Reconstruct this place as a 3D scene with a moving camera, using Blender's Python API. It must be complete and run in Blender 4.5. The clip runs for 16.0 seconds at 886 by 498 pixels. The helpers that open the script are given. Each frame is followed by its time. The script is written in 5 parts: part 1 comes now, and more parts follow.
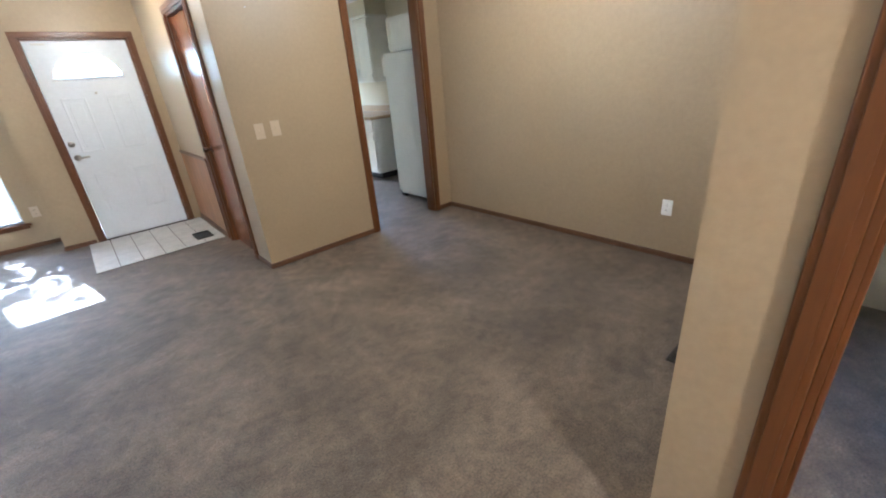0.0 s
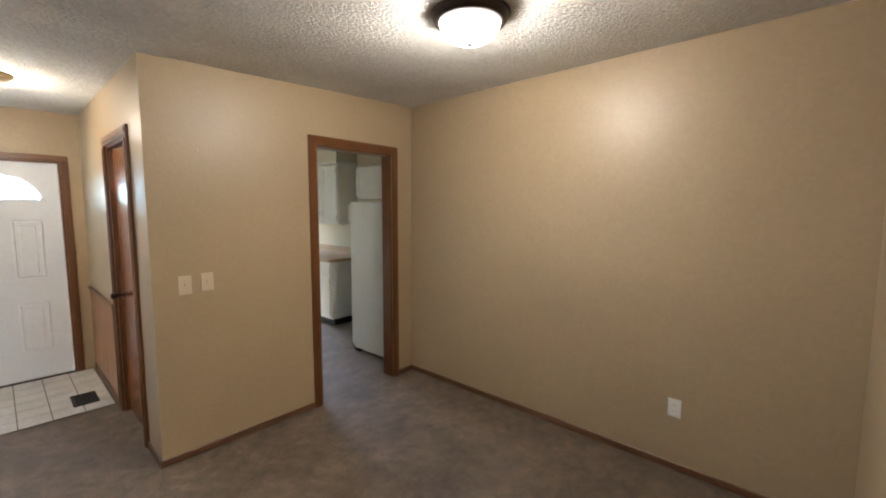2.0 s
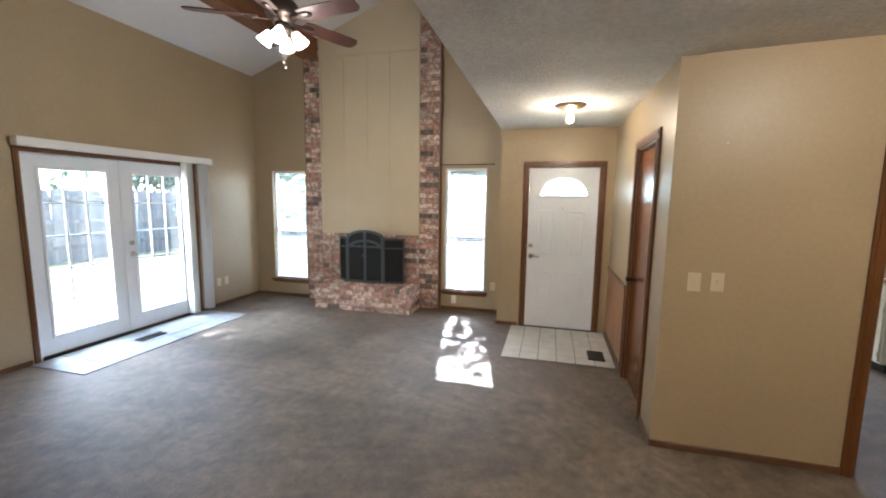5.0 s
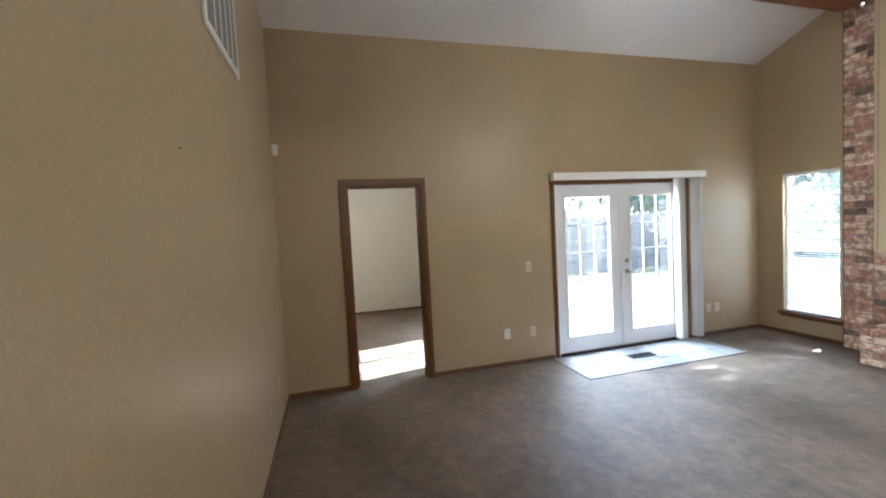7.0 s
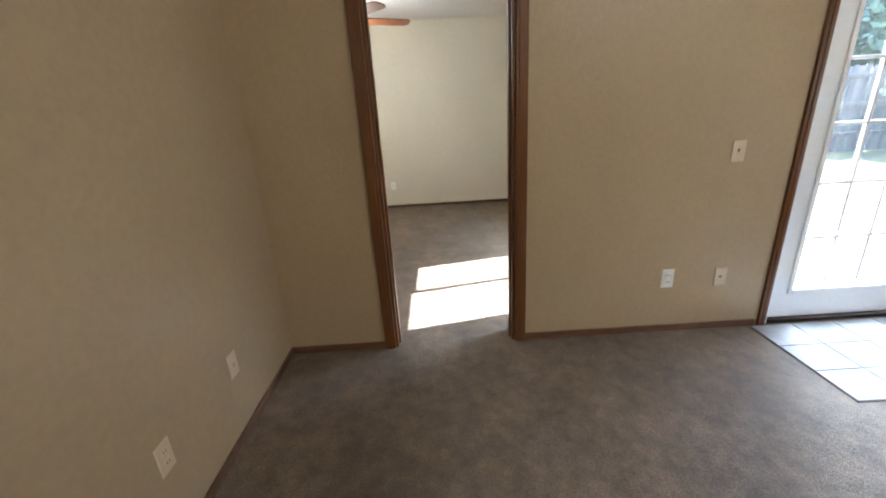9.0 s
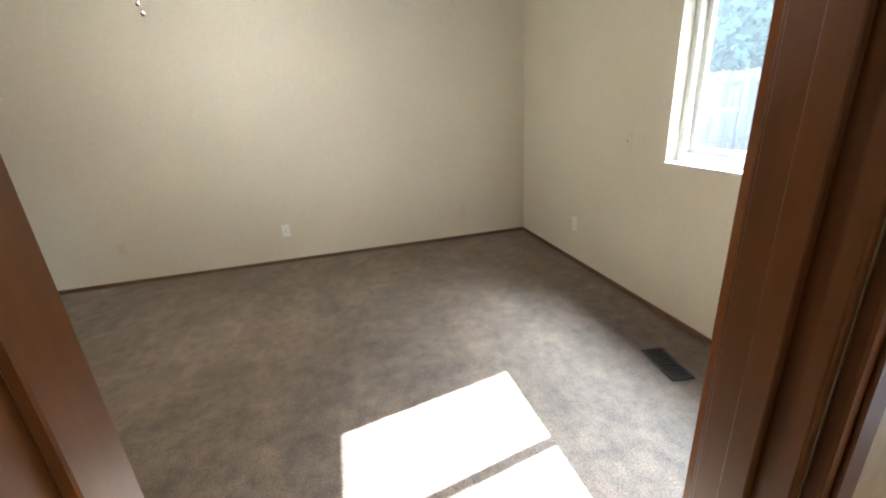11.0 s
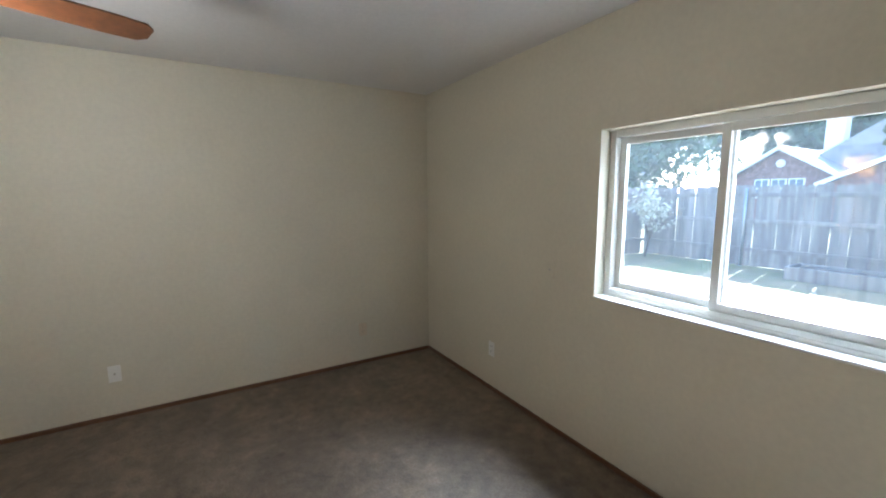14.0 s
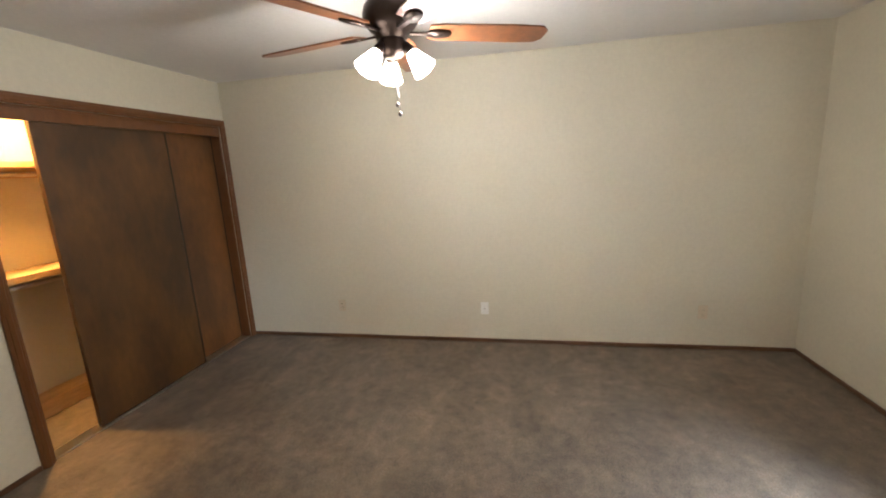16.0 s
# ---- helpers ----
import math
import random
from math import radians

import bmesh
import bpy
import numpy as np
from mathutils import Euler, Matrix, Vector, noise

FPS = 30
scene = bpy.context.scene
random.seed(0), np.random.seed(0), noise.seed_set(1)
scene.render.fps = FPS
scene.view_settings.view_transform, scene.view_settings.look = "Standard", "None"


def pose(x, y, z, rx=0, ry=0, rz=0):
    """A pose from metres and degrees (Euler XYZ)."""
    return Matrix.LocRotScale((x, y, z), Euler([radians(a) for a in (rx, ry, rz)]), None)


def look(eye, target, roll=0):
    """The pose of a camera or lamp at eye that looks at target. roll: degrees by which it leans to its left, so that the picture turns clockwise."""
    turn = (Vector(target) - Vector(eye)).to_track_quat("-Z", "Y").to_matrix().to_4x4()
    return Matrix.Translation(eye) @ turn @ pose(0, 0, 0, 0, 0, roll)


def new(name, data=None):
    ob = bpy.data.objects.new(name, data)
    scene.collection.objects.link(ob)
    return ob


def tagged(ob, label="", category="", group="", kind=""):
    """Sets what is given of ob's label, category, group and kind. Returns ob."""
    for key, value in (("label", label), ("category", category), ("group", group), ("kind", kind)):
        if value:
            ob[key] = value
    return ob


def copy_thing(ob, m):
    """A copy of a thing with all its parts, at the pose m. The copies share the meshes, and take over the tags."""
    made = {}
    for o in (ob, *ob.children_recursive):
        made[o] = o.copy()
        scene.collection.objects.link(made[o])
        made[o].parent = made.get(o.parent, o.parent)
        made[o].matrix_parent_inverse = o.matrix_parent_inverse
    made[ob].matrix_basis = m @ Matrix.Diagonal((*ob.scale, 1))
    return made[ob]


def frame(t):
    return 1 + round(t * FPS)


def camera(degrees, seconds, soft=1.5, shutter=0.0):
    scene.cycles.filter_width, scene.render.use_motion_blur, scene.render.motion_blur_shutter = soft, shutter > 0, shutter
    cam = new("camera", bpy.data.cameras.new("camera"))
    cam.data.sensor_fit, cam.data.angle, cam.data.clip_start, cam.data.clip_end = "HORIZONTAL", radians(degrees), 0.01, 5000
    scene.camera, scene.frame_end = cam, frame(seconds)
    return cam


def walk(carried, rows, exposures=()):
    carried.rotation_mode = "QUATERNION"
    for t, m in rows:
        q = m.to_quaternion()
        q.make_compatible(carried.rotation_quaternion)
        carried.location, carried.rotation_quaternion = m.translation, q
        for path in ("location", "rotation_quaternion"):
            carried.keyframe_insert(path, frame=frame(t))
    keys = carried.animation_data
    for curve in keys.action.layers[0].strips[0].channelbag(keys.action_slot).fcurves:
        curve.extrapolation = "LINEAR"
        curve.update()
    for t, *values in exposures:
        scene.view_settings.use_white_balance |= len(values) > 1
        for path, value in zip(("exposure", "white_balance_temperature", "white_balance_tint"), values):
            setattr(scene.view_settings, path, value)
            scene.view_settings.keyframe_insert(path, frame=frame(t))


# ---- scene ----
cam = camera(95.2, 16.0, soft=2.0)
PATH = [
    (0, (-0.929, -3.325, 1.397), (0.261, -1.927, 0.604), -5.0),
    (0.5, (-0.752, -3.23, 1.493), (0.578, -1.795, 1.081), -2.1),
    (1, (-0.634, -3.089, 1.57), (0.9, -1.823, 1.365), -0.5),
    (1.5, (-0.591, -2.938, 1.586), (1.027, -1.774, 1.419), 0.5),
    (2, (-0.592, -2.827, 1.574), (0.887, -1.494, 1.381), 0.2),
    (2.5, (-0.607, -2.762, 1.573), (0.599, -1.178, 1.376), 0.2),
    (3, (-0.619, -2.74, 1.559), (0.286, -0.968, 1.349), 0.2),
    (3.2, (-0.659, -2.726, 1.564), (0.143, -0.908, 1.343), 0.3),
    (5.3, (-0.718, -2.781, 1.587), (-1.487, -0.951, 1.342), 0.3),
    (5.5, (-0.765, -2.817, 1.564), (-1.715, -1.074, 1.324), -0.2),
    (6, (-0.745, -2.794, 1.55), (-2.145, -1.385, 1.32), -1.8),
    (6.5, (-0.961, -2.742, 1.528), (-2.683, -1.743, 1.34), -2.8),
    (7, (-1.258, -2.616, 1.545), (-3.183, -2.085, 1.442), -3.0),
    (7.5, (-1.598, -2.417, 1.551), (-3.586, -2.195, 1.514), -2.1),
    (8, (-2.056, -2.312, 1.493), (-4.038, -2.193, 1.246), -2.0),
    (8.2, (-2.258, -2.248, 1.468), (-4.214, -2.169, 1.06), -2.2),
    (10.3, (-4.499, -2.097, 1.325), (-6.348, -2.102, 0.563), -4.4),
    (10.5, (-4.66, -2.118, 1.335), (-6.518, -2.053, 0.599), -4.8),
    (11, (-5.056, -2.202, 1.353), (-6.89, -1.767, 0.686), -3.7),
    (11.5, (-5.365, -2.172, 1.414), (-7.08, -1.328, 0.828), -2.4),
    (12, (-5.537, -2.016, 1.382), (-7.093, -0.831, 0.965), 0.2),
    (12.5, (-5.612, -2.015, 1.473), (-6.989, -0.613, 1.097), -0.6),
    (13, (-5.573, -2.029, 1.485), (-6.978, -0.635, 1.197), -0.4),
    (13.3, (-5.602, -2.092, 1.49), (-7.069, -0.757, 1.232), 0.0),
    (13.5, (-5.576, -2.114, 1.496), (-7.123, -0.87, 1.249), 0.0),
    (14, (-5.615, -2.199, 1.526), (-7.317, -1.184, 1.26), -0.3),
    (14.5, (-5.63, -2.234, 1.531), (-7.491, -1.562, 1.238), -0.5),
    (15, (-5.647, -2.291, 1.558), (-7.589, -1.946, 1.23), -1.9),
    (15.5, (-5.589, -2.384, 1.558), (-7.556, -2.403, 1.197), -1.9),
    (16, (-5.574, -2.431, 1.588), (-7.494, -2.825, 1.189), -3.0),
]
walk(cam, [(t, look(eye, target, roll)) for t, eye, target, roll in PATH],
     exposures=[(0.0, 4.4, 4750, 8), (0.5, 4.1, 5250, 9), (1.2, 3.95, 5450, 10), (3.2, 3.9, 5250, 9), (5.5, 3.85, 5500, 8), (7.0, 4.0, 5500, 8), (8.0, 4.0, 5600, 8), (10.3, 4.45, 5600, 8),
                (11.3, 4.25, 5600, 9), (12.2, 3.65, 5350, 9), (13.7, 3.35, 5250, 8), (14.6, 3.65, 5450, 9), (16.0, 4.3, 5750, 11)])


# ---- light ----
world = bpy.data.worlds.new("world")
scene.world = world
world.use_nodes = True
wn = world.node_tree.nodes
sky = wn.new("ShaderNodeTexSky")
sky.sky_type = "NISHITA"
sky.sun_disc = False
SUN_DIR = Vector((0.25, -1.21, -1.0)).normalized()
sky.sun_elevation = math.asin(-SUN_DIR.z)
sky.sun_rotation = math.atan2(-SUN_DIR.x, -SUN_DIR.y)
wn["Background"].inputs["Strength"].default_value = 0.15
world.node_tree.links.new(sky.outputs["Color"], wn["Background"].inputs["Color"])
sun_data = bpy.data.lights.new("sun", "SUN")
sun_data.energy, sun_data.angle, sun_data.color = 5.0, radians(0.5), (1.0, 0.97, 0.93)
sun = new("sun", sun_data)
sun.rotation_mode = "QUATERNION"
sun.rotation_quaternion = SUN_DIR.to_track_quat("-Z", "Y")


def bulb(name, x, y, z, watts, colour, radius=0.04):
    data = bpy.data.lights.new(name, "POINT")
    data.energy, data.color, data.shadow_soft_size = watts, colour, radius
    ob = new(name, data)
    ob.location = (x, y, z)
    return ob


def sky_lamp(name, place, toward, width, height, watts):
    """An area lamp added outside, above an opening's head, to top up the skylight."""
    data = bpy.data.lights.new(name, "AREA")
    data.shape, data.size, data.size_y = "RECTANGLE", width, height
    data.energy, data.color = watts, (0.84, 0.92, 1.0)
    ob = new(name, data)
    ob.rotation_mode = "QUATERNION"
    ob.location = place
    ob.rotation_quaternion = Vector(toward).to_track_quat("-Z", "Y")
    return ob


# Unseen fill lamps, kept above the sight lines, that brighten the rooms like sky.
sky_lamp("patio_sky_fill", (-7.45, 0.72, 2.78), (0.94, 0.0, -0.34), 1.9, 0.6, 26)
sky_lamp("north_sky_fill", (-4.70, 4.35, 2.72), (0.0, -0.9, -0.43), 0.8, 0.6, 36)
sky_lamp("north_sky_fill", (-1.86, 4.35, 2.72), (0.10, -0.9, -0.43), 0.8, 0.6, 16)
sky_lamp("bedroom_sky_fill", (-6.48, 0.70, 2.76), (0.0, -0.62, -0.78), 1.3, 0.6, 30)
sky_lamp("kitchen_sky_fill", (1.88, 5.7, 2.70), (0.1, -0.87, -0.5), 1.6, 0.6, 12)


# ---- materials ----
def material(name, colour, rough=0.6, metal=0.0, var=0.06, big=1.5, fine=40.0, bump=0.0, bump_scale=120.0, stretch=(1, 1, 1),
             dark=None, spread=(0.4, 0.65), emit=0.0, random_amount=0.0, rough_var=0.0, bump_dist=0.01, detail=4.0):
    """A procedural surface: two scales of tone variation, optional fine relief."""
    m = bpy.data.materials.new(name)
    m.use_nodes = True
    nt = m.node_tree
    n, l = nt.nodes, nt.links
    b = n["Principled BSDF"]
    geo = n.new("ShaderNodeNewGeometry")
    mp = n.new("ShaderNodeMapping")
    mp.inputs["Scale"].default_value = stretch
    l.new(geo.outputs["Position"], mp.inputs["Vector"])

    def nz(scale, detail=4.0):
        t = n.new("ShaderNodeTexNoise")
        t.inputs["Scale"].default_value, t.inputs["Detail"].default_value = scale, detail
        l.new(mp.outputs["Vector"], t.inputs["Vector"])
        return t

    n1, n2 = nz(big, detail), nz(fine)
    dark = dark or tuple(c * (1 - 4 * var) for c in colour)
    r1 = n.new("ShaderNodeMapRange")
    r1.inputs["From Min"].default_value, r1.inputs["From Max"].default_value = spread
    l.new(n1.outputs["Fac"], r1.inputs["Value"])
    mx = n.new("ShaderNodeMix")
    mx.data_type = "RGBA"
    mx.inputs["A"].default_value = (*dark, 1)
    mx.inputs["B"].default_value = (*colour, 1)
    l.new(r1.outputs["Result"], mx.inputs["Factor"])
    hsv = n.new("ShaderNodeHueSaturation")
    l.new(mx.outputs["Result"], hsv.inputs["Color"])
    r2 = n.new("ShaderNodeMapRange")
    r2.inputs["From Min"].default_value, r2.inputs["From Max"].default_value = 0.25, 0.75
    r2.inputs["To Min"].default_value, r2.inputs["To Max"].default_value = 1 - 2.5 * var, 1 + 2.5 * var
    l.new(n2.outputs["Fac"], r2.inputs["Value"])
    val = r2.outputs["Result"]
    if random_amount:
        oi = n.new("ShaderNodeObjectInfo")
        rr = n.new("ShaderNodeMapRange")
        rr.inputs["To Min"].default_value, rr.inputs["To Max"].default_value = 1 - random_amount, 1 + random_amount
        l.new(oi.outputs["Random"], rr.inputs["Value"])
        mul = n.new("ShaderNodeMath")
        mul.operation = "MULTIPLY"
        l.new(val, mul.inputs[0])
        l.new(rr.outputs["Result"], mul.inputs[1])
        val = mul.outputs["Value"]
    l.new(val, hsv.inputs["Value"])
    l.new(hsv.outputs["Color"], b.inputs["Base Color"])
    b.inputs["Metallic"].default_value = metal
    b.inputs["Roughness"].default_value = rough
    if rough_var:
        r3 = n.new("ShaderNodeMapRange")
        r3.inputs["To Min"].default_value, r3.inputs["To Max"].default_value = rough - rough_var, rough + rough_var
        l.new(n2.outputs["Fac"], r3.inputs["Value"])
        l.new(r3.outputs["Result"], b.inputs["Roughness"])
    if bump:
        n3 = nz(bump_scale, 3.0)
        bp = n.new("ShaderNodeBump")
        bp.inputs["Strength"].default_value, bp.inputs["Distance"].default_value = bump, bump_dist
        l.new(n3.outputs["Fac"], bp.inputs["Height"])
        l.new(bp.outputs["Normal"], b.inputs["Normal"])
    if emit:
        l.new(hsv.outputs["Color"], b.inputs["Emission Color"])
        b.inputs["Emission Strength"].default_value = emit
    return m


def glass_material(name, tint=(1, 1, 1), gloss=0.08):
    """Thin window glass: clear, with a mirror-like sheen and a faint bluish film that imitates a glare veil."""
    m = bpy.data.materials.new(name)
    m.use_nodes = True
    n, l = m.node_tree.nodes, m.node_tree.links
    n.remove(n["Principled BSDF"])
    tr, gl, mx = n.new("ShaderNodeBsdfTransparent"), n.new("ShaderNodeBsdfGlossy"), n.new("ShaderNodeMixShader")
    tr.inputs["Color"].default_value = (*tint, 1)
    gl.inputs["Roughness"].default_value = 0.03
    mx.inputs["Fac"].default_value = gloss
    # Pale blue translucent film stands in for the glare that veils the view.
    veil, film = n.new("ShaderNodeBsdfTranslucent"), n.new("ShaderNodeMixShader")
    veil.inputs["Color"].default_value = (0.72, 0.86, 1.0, 1)
    film.inputs["Fac"].default_value = 0.007
    l.new(tr.outputs["BSDF"], film.inputs[1])
    l.new(veil.outputs["BSDF"], film.inputs[2])
    l.new(film.outputs["Shader"], mx.inputs[1])
    l.new(gl.outputs["BSDF"], mx.inputs[2])
    l.new(mx.outputs["Shader"], n["Material Output"].inputs["Surface"])
    return m


def carpet_material():
    """Cut pile: brushed patches, vacuum stripes and a fine fibre grain."""
    m = bpy.data.materials.new("taupe_carpet")
    m.use_nodes = True
    n, l = m.node_tree.nodes, m.node_tree.links
    b = n["Principled BSDF"]
    geo = n.new("ShaderNodeNewGeometry")

    def noise(scale, detail, rough=0.5, distort=0.0, stretch=(1, 1, 1), turn=0.0):
        mp, t = n.new("ShaderNodeMapping"), n.new("ShaderNodeTexNoise")
        mp.inputs["Scale"].default_value, mp.inputs["Rotation"].default_value = stretch, (0, 0, turn)
        l.new(geo.outputs["Position"], mp.inputs["Vector"])
        l.new(mp.outputs["Vector"], t.inputs["Vector"])
        for k, v in (("Scale", scale), ("Detail", detail), ("Roughness", rough), ("Distortion", distort)):
            t.inputs[k].default_value = v
        return t.outputs["Fac"]

    def ranged(v, a, b_, lo, hi):
        q = n.new("ShaderNodeMapRange")
        for k, x in zip(("From Min", "From Max", "To Min", "To Max"), (a, b_, lo, hi)):
            q.inputs[k].default_value = x
        l.new(v, q.inputs["Value"])
        return q.outputs["Result"]

    def times(a, b_):
        q = n.new("ShaderNodeMath")
        q.operation = "MULTIPLY"
        l.new(a, q.inputs[0])
        l.new(b_, q.inputs[1])
        return q.outputs["Value"]

    wear = ranged(noise(0.8, 3.0), 0.35, 0.65, 0.84, 1.14)
    brushed = ranged(noise(3.4, 9.0, 0.72, 0.15), 0.38, 0.62, 0.78, 1.22)
    tufts = ranged(noise(13.0, 6.0, 0.7), 0.35, 0.65, 0.76, 1.24)
    stripe = ranged(noise(1.0, 3.0, 0.5, 0.35, (0.35, 3.0, 1.0), 0.2), 0.42, 0.58, 0.93, 1.07)
    fibre_n = noise(120.0, 3.0, 0.7)
    fibre = ranged(fibre_n, 0.3, 0.7, 0.55, 1.45)
    val = times(times(times(wear, brushed), times(tufts, stripe)), fibre)
    hsv = n.new("ShaderNodeHueSaturation")
    hsv.inputs["Color"].default_value = (0.152, 0.116, 0.081, 1)
    l.new(val, hsv.inputs["Value"])
    l.new(hsv.outputs["Color"], b.inputs["Base Color"])
    b.inputs["Roughness"].default_value = 0.52
    b.inputs["Specular IOR Level"].default_value = 0.36
    b.inputs["Sheen Weight"].default_value, b.inputs["Sheen Roughness"].default_value = 0.04, 0.45
    for height, strength, dist in ((noise(22.0, 6.0, 0.7), 0.35, 0.02), (fibre_n, 0.7, 0.008)):
        bp = n.new("ShaderNodeBump")
        bp.inputs["Strength"].default_value, bp.inputs["Distance"].default_value = strength, dist
        l.new(height, bp.inputs["Height"])
        if b.inputs["Normal"].is_linked:
            l.new(b.inputs["Normal"].links[0].from_socket, bp.inputs["Normal"])
        l.new(bp.outputs["Normal"], b.inputs["Normal"])
    return m


TAN = material("tan_wall_paint", (0.41, 0.316, 0.192), 0.41, var=0.02, big=0.9, bump=0.28, bump_scale=55, bump_dist=0.005)
CREAM = material("cream_wall_paint", (0.63, 0.585, 0.465), 0.6, var=0.015, big=0.9, bump=0.2, bump_scale=70, bump_dist=0.004)
PLAIN_WHITE = material("kitchen_wall_paint", (0.62, 0.55, 0.40), 0.6, var=0.02)
POPCORN = material("textured_ceiling_paint", (0.70, 0.68, 0.64), 0.85, var=0.05, big=1.2, fine=35, bump=0.8, bump_scale=60, bump_dist=0.022)
SMOOTH_CEIL = material("smooth_ceiling_paint", (0.72, 0.70, 0.68), 0.8, var=0.015, big=0.8, bump=0.3, bump_scale=60, bump_dist=0.006)
CARPET = carpet_material()
TRIM = material("stained_wood_trim", (0.142, 0.053, 0.014), 0.30, var=0.045, big=3, fine=18, stretch=(6, 6, 0.8), bump=0.03, rough_var=0.05)
BASE = material("baseboard_wood", (0.155, 0.074, 0.034), 0.42, var=0.09, big=3, fine=20, stretch=(1.2, 1.2, 12))
DOORWOOD = material("birch_veneer_door", (0.225, 0.080, 0.026), 0.25, var=0.010, big=1.0, fine=8, stretch=(3, 3, 0.4))
OAK = material("oak_panel", (0.40, 0.20, 0.085), 0.4, var=0.07, big=3, fine=16, stretch=(7, 7, 0.7))
PLY = material("dark_plywood_door", (0.115, 0.050, 0.013), 0.38, var=0.07, big=1.6, fine=11, stretch=(2.2, 2.2, 1.0), dark=(0.052, 0.024, 0.008), detail=6.0)
PLY_LIGHT = material("plywood_door", (0.165, 0.068, 0.018), 0.38, var=0.07, big=1.6, fine=11, stretch=(2.2, 2.2, 1.0), dark=(0.085, 0.036, 0.012), detail=6.0)
WHITE = material("white_door_paint", (0.79, 0.82, 0.86), 0.35, var=0.012, big=2)
VINYL = material("white_vinyl", (0.64, 0.63, 0.58), 0.4, var=0.012, big=2)
ALMOND = material("almond_plastic", (0.62, 0.52, 0.38), 0.4, var=0.01)
WHITEPLASTIC = material("white_plastic", (0.78, 0.77, 0.73), 0.4, var=0.01)
TAPE = material("yellowed_tape", (0.62, 0.46, 0.20), 0.5, var=0.04)
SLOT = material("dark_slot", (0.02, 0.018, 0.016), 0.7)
TILE = material("off_white_tile", (0.60, 0.58, 0.54), 0.40, var=0.03, big=6, fine=30, random_amount=0.06, bump=0.05)
# Off-white tile darkened to grey: the dimmer light there is put into colour.
PATIO_TILE = material("toned_down_tile", (0.30, 0.31, 0.32), 0.45, var=0.04, big=5, fine=30, random_amount=0.10, bump=0.05)
GROUT = material("grey_grout", (0.22, 0.19, 0.16), 0.9, var=0.08, fine=60)
MORTAR = material("grey_mortar", (0.36, 0.30, 0.25), 0.95, var=0.08, fine=60, bump=0.5, bump_scale=140)
BRICKS = [material("brick_" + w, c, 0.9, var=0.12, big=19, fine=60, bump=0.8, bump_scale=70, random_amount=0.25, dark=d, spread=(0.44, 0.56), detail=6.0) for w, c, d in (
    ("salmon", (0.50, 0.30, 0.225), (0.31, 0.165, 0.125)), ("pale", (0.66, 0.53, 0.44), (0.40, 0.245, 0.19)),
    ("dark", (0.20, 0.145, 0.125), (0.12, 0.088, 0.08)))]
PANEL = material("painted_panel", (0.56, 0.46, 0.31), 0.5, var=0.015, big=1.2)
BLACK = material("blackened_iron", (0.10, 0.11, 0.12), 0.4, metal=0.7, var=0.05, fine=80, bump=0.15)
SOOT = material("sooty_firebrick", (0.035, 0.030, 0.027), 0.95, var=0.1, fine=30)
MESHSCREEN = material("fire_screen_mesh", (0.008, 0.008, 0.009), 0.9, metal=0.0)
BRONZE = material("oil_rubbed_bronze", (0.045, 0.030, 0.024), 0.35, metal=0.8, var=0.06)
NICKEL = material("satin_nickel", (0.55, 0.52, 0.47), 0.3, metal=1.0, var=0.03)
BRASS = material("aged_brass", (0.58, 0.47, 0.31), 0.3, metal=1.0, var=0.06)
BLADE = material("walnut_fan_blade", (0.19, 0.070, 0.027), 0.34, var=0.08, big=4, fine=14, stretch=(3, 3, 1))
DARKBLADE = material("cherry_fan_blade", (0.040, 0.014, 0.009), 0.35, var=0.08, big=4, fine=14, stretch=(3, 3, 1))
BEAMWOOD = material("stained_beam", (0.23, 0.085, 0.030), 0.45, var=0.09, big=2.5, fine=14, stretch=(6, 0.6, 6))
SHADE = material("lit_frosted_glass", (1.0, 0.88, 0.70), 0.4, var=0.0, emit=0.9)
AMBER = material("lit_amber_glass", (1.0, 0.72, 0.40), 0.4, var=0.0, emit=0.6)
DOME = material("lit_opal_dome", (1.0, 0.89, 0.70), 0.4, var=0.0, emit=0.8)
GLASS = glass_material("window_glass")
CABINET = material("white_cabinet_paint", (0.72, 0.69, 0.62), 0.42, var=0.02, big=3)
FRIDGE = material("white_enamel", (0.70, 0.70, 0.67), 0.3, var=0.015, big=3)
COUNTER = material("tan_laminate", (0.42, 0.29, 0.16), 0.4, var=0.05, fine=60)
BLIND = material("white_blind_slat", (0.80, 0.80, 0.78), 0.5, var=0.01)
SHELFWOOD = material("pale_shelf_board", (0.55, 0.36, 0.18), 0.5, var=0.05, fine=14, stretch=(1, 6, 6))
# Louvres of the white grille, greyed to put the shade between ribs into colour.
LOUVRE = material("shade_grey_louvre", (0.30, 0.30, 0.29), 0.5, var=0.02)
VENTM = material("white_register", (0.74, 0.73, 0.70), 0.45, var=0.01)
BROWNVENT = material("brown_register", (0.032, 0.023, 0.016), 0.6, metal=0.0, var=0.05)
CONCRETE = material("pale_concrete", (0.46, 0.45, 0.42), 0.9, var=0.05, fine=30, bump=0.2)
GRASS = material("dry_lawn", (0.13, 0.15, 0.055), 0.95, var=0.12, big=0.8, fine=45, dark=(0.20, 0.17, 0.09), bump=0.8, bump_scale=60, bump_dist=0.03)
FENCEWOOD = material("weathered_fence_board", (0.23, 0.21, 0.19), 0.9, var=0.09, fine=24, stretch=(6, 6, 0.5), random_amount=0.18, bump=0.3)
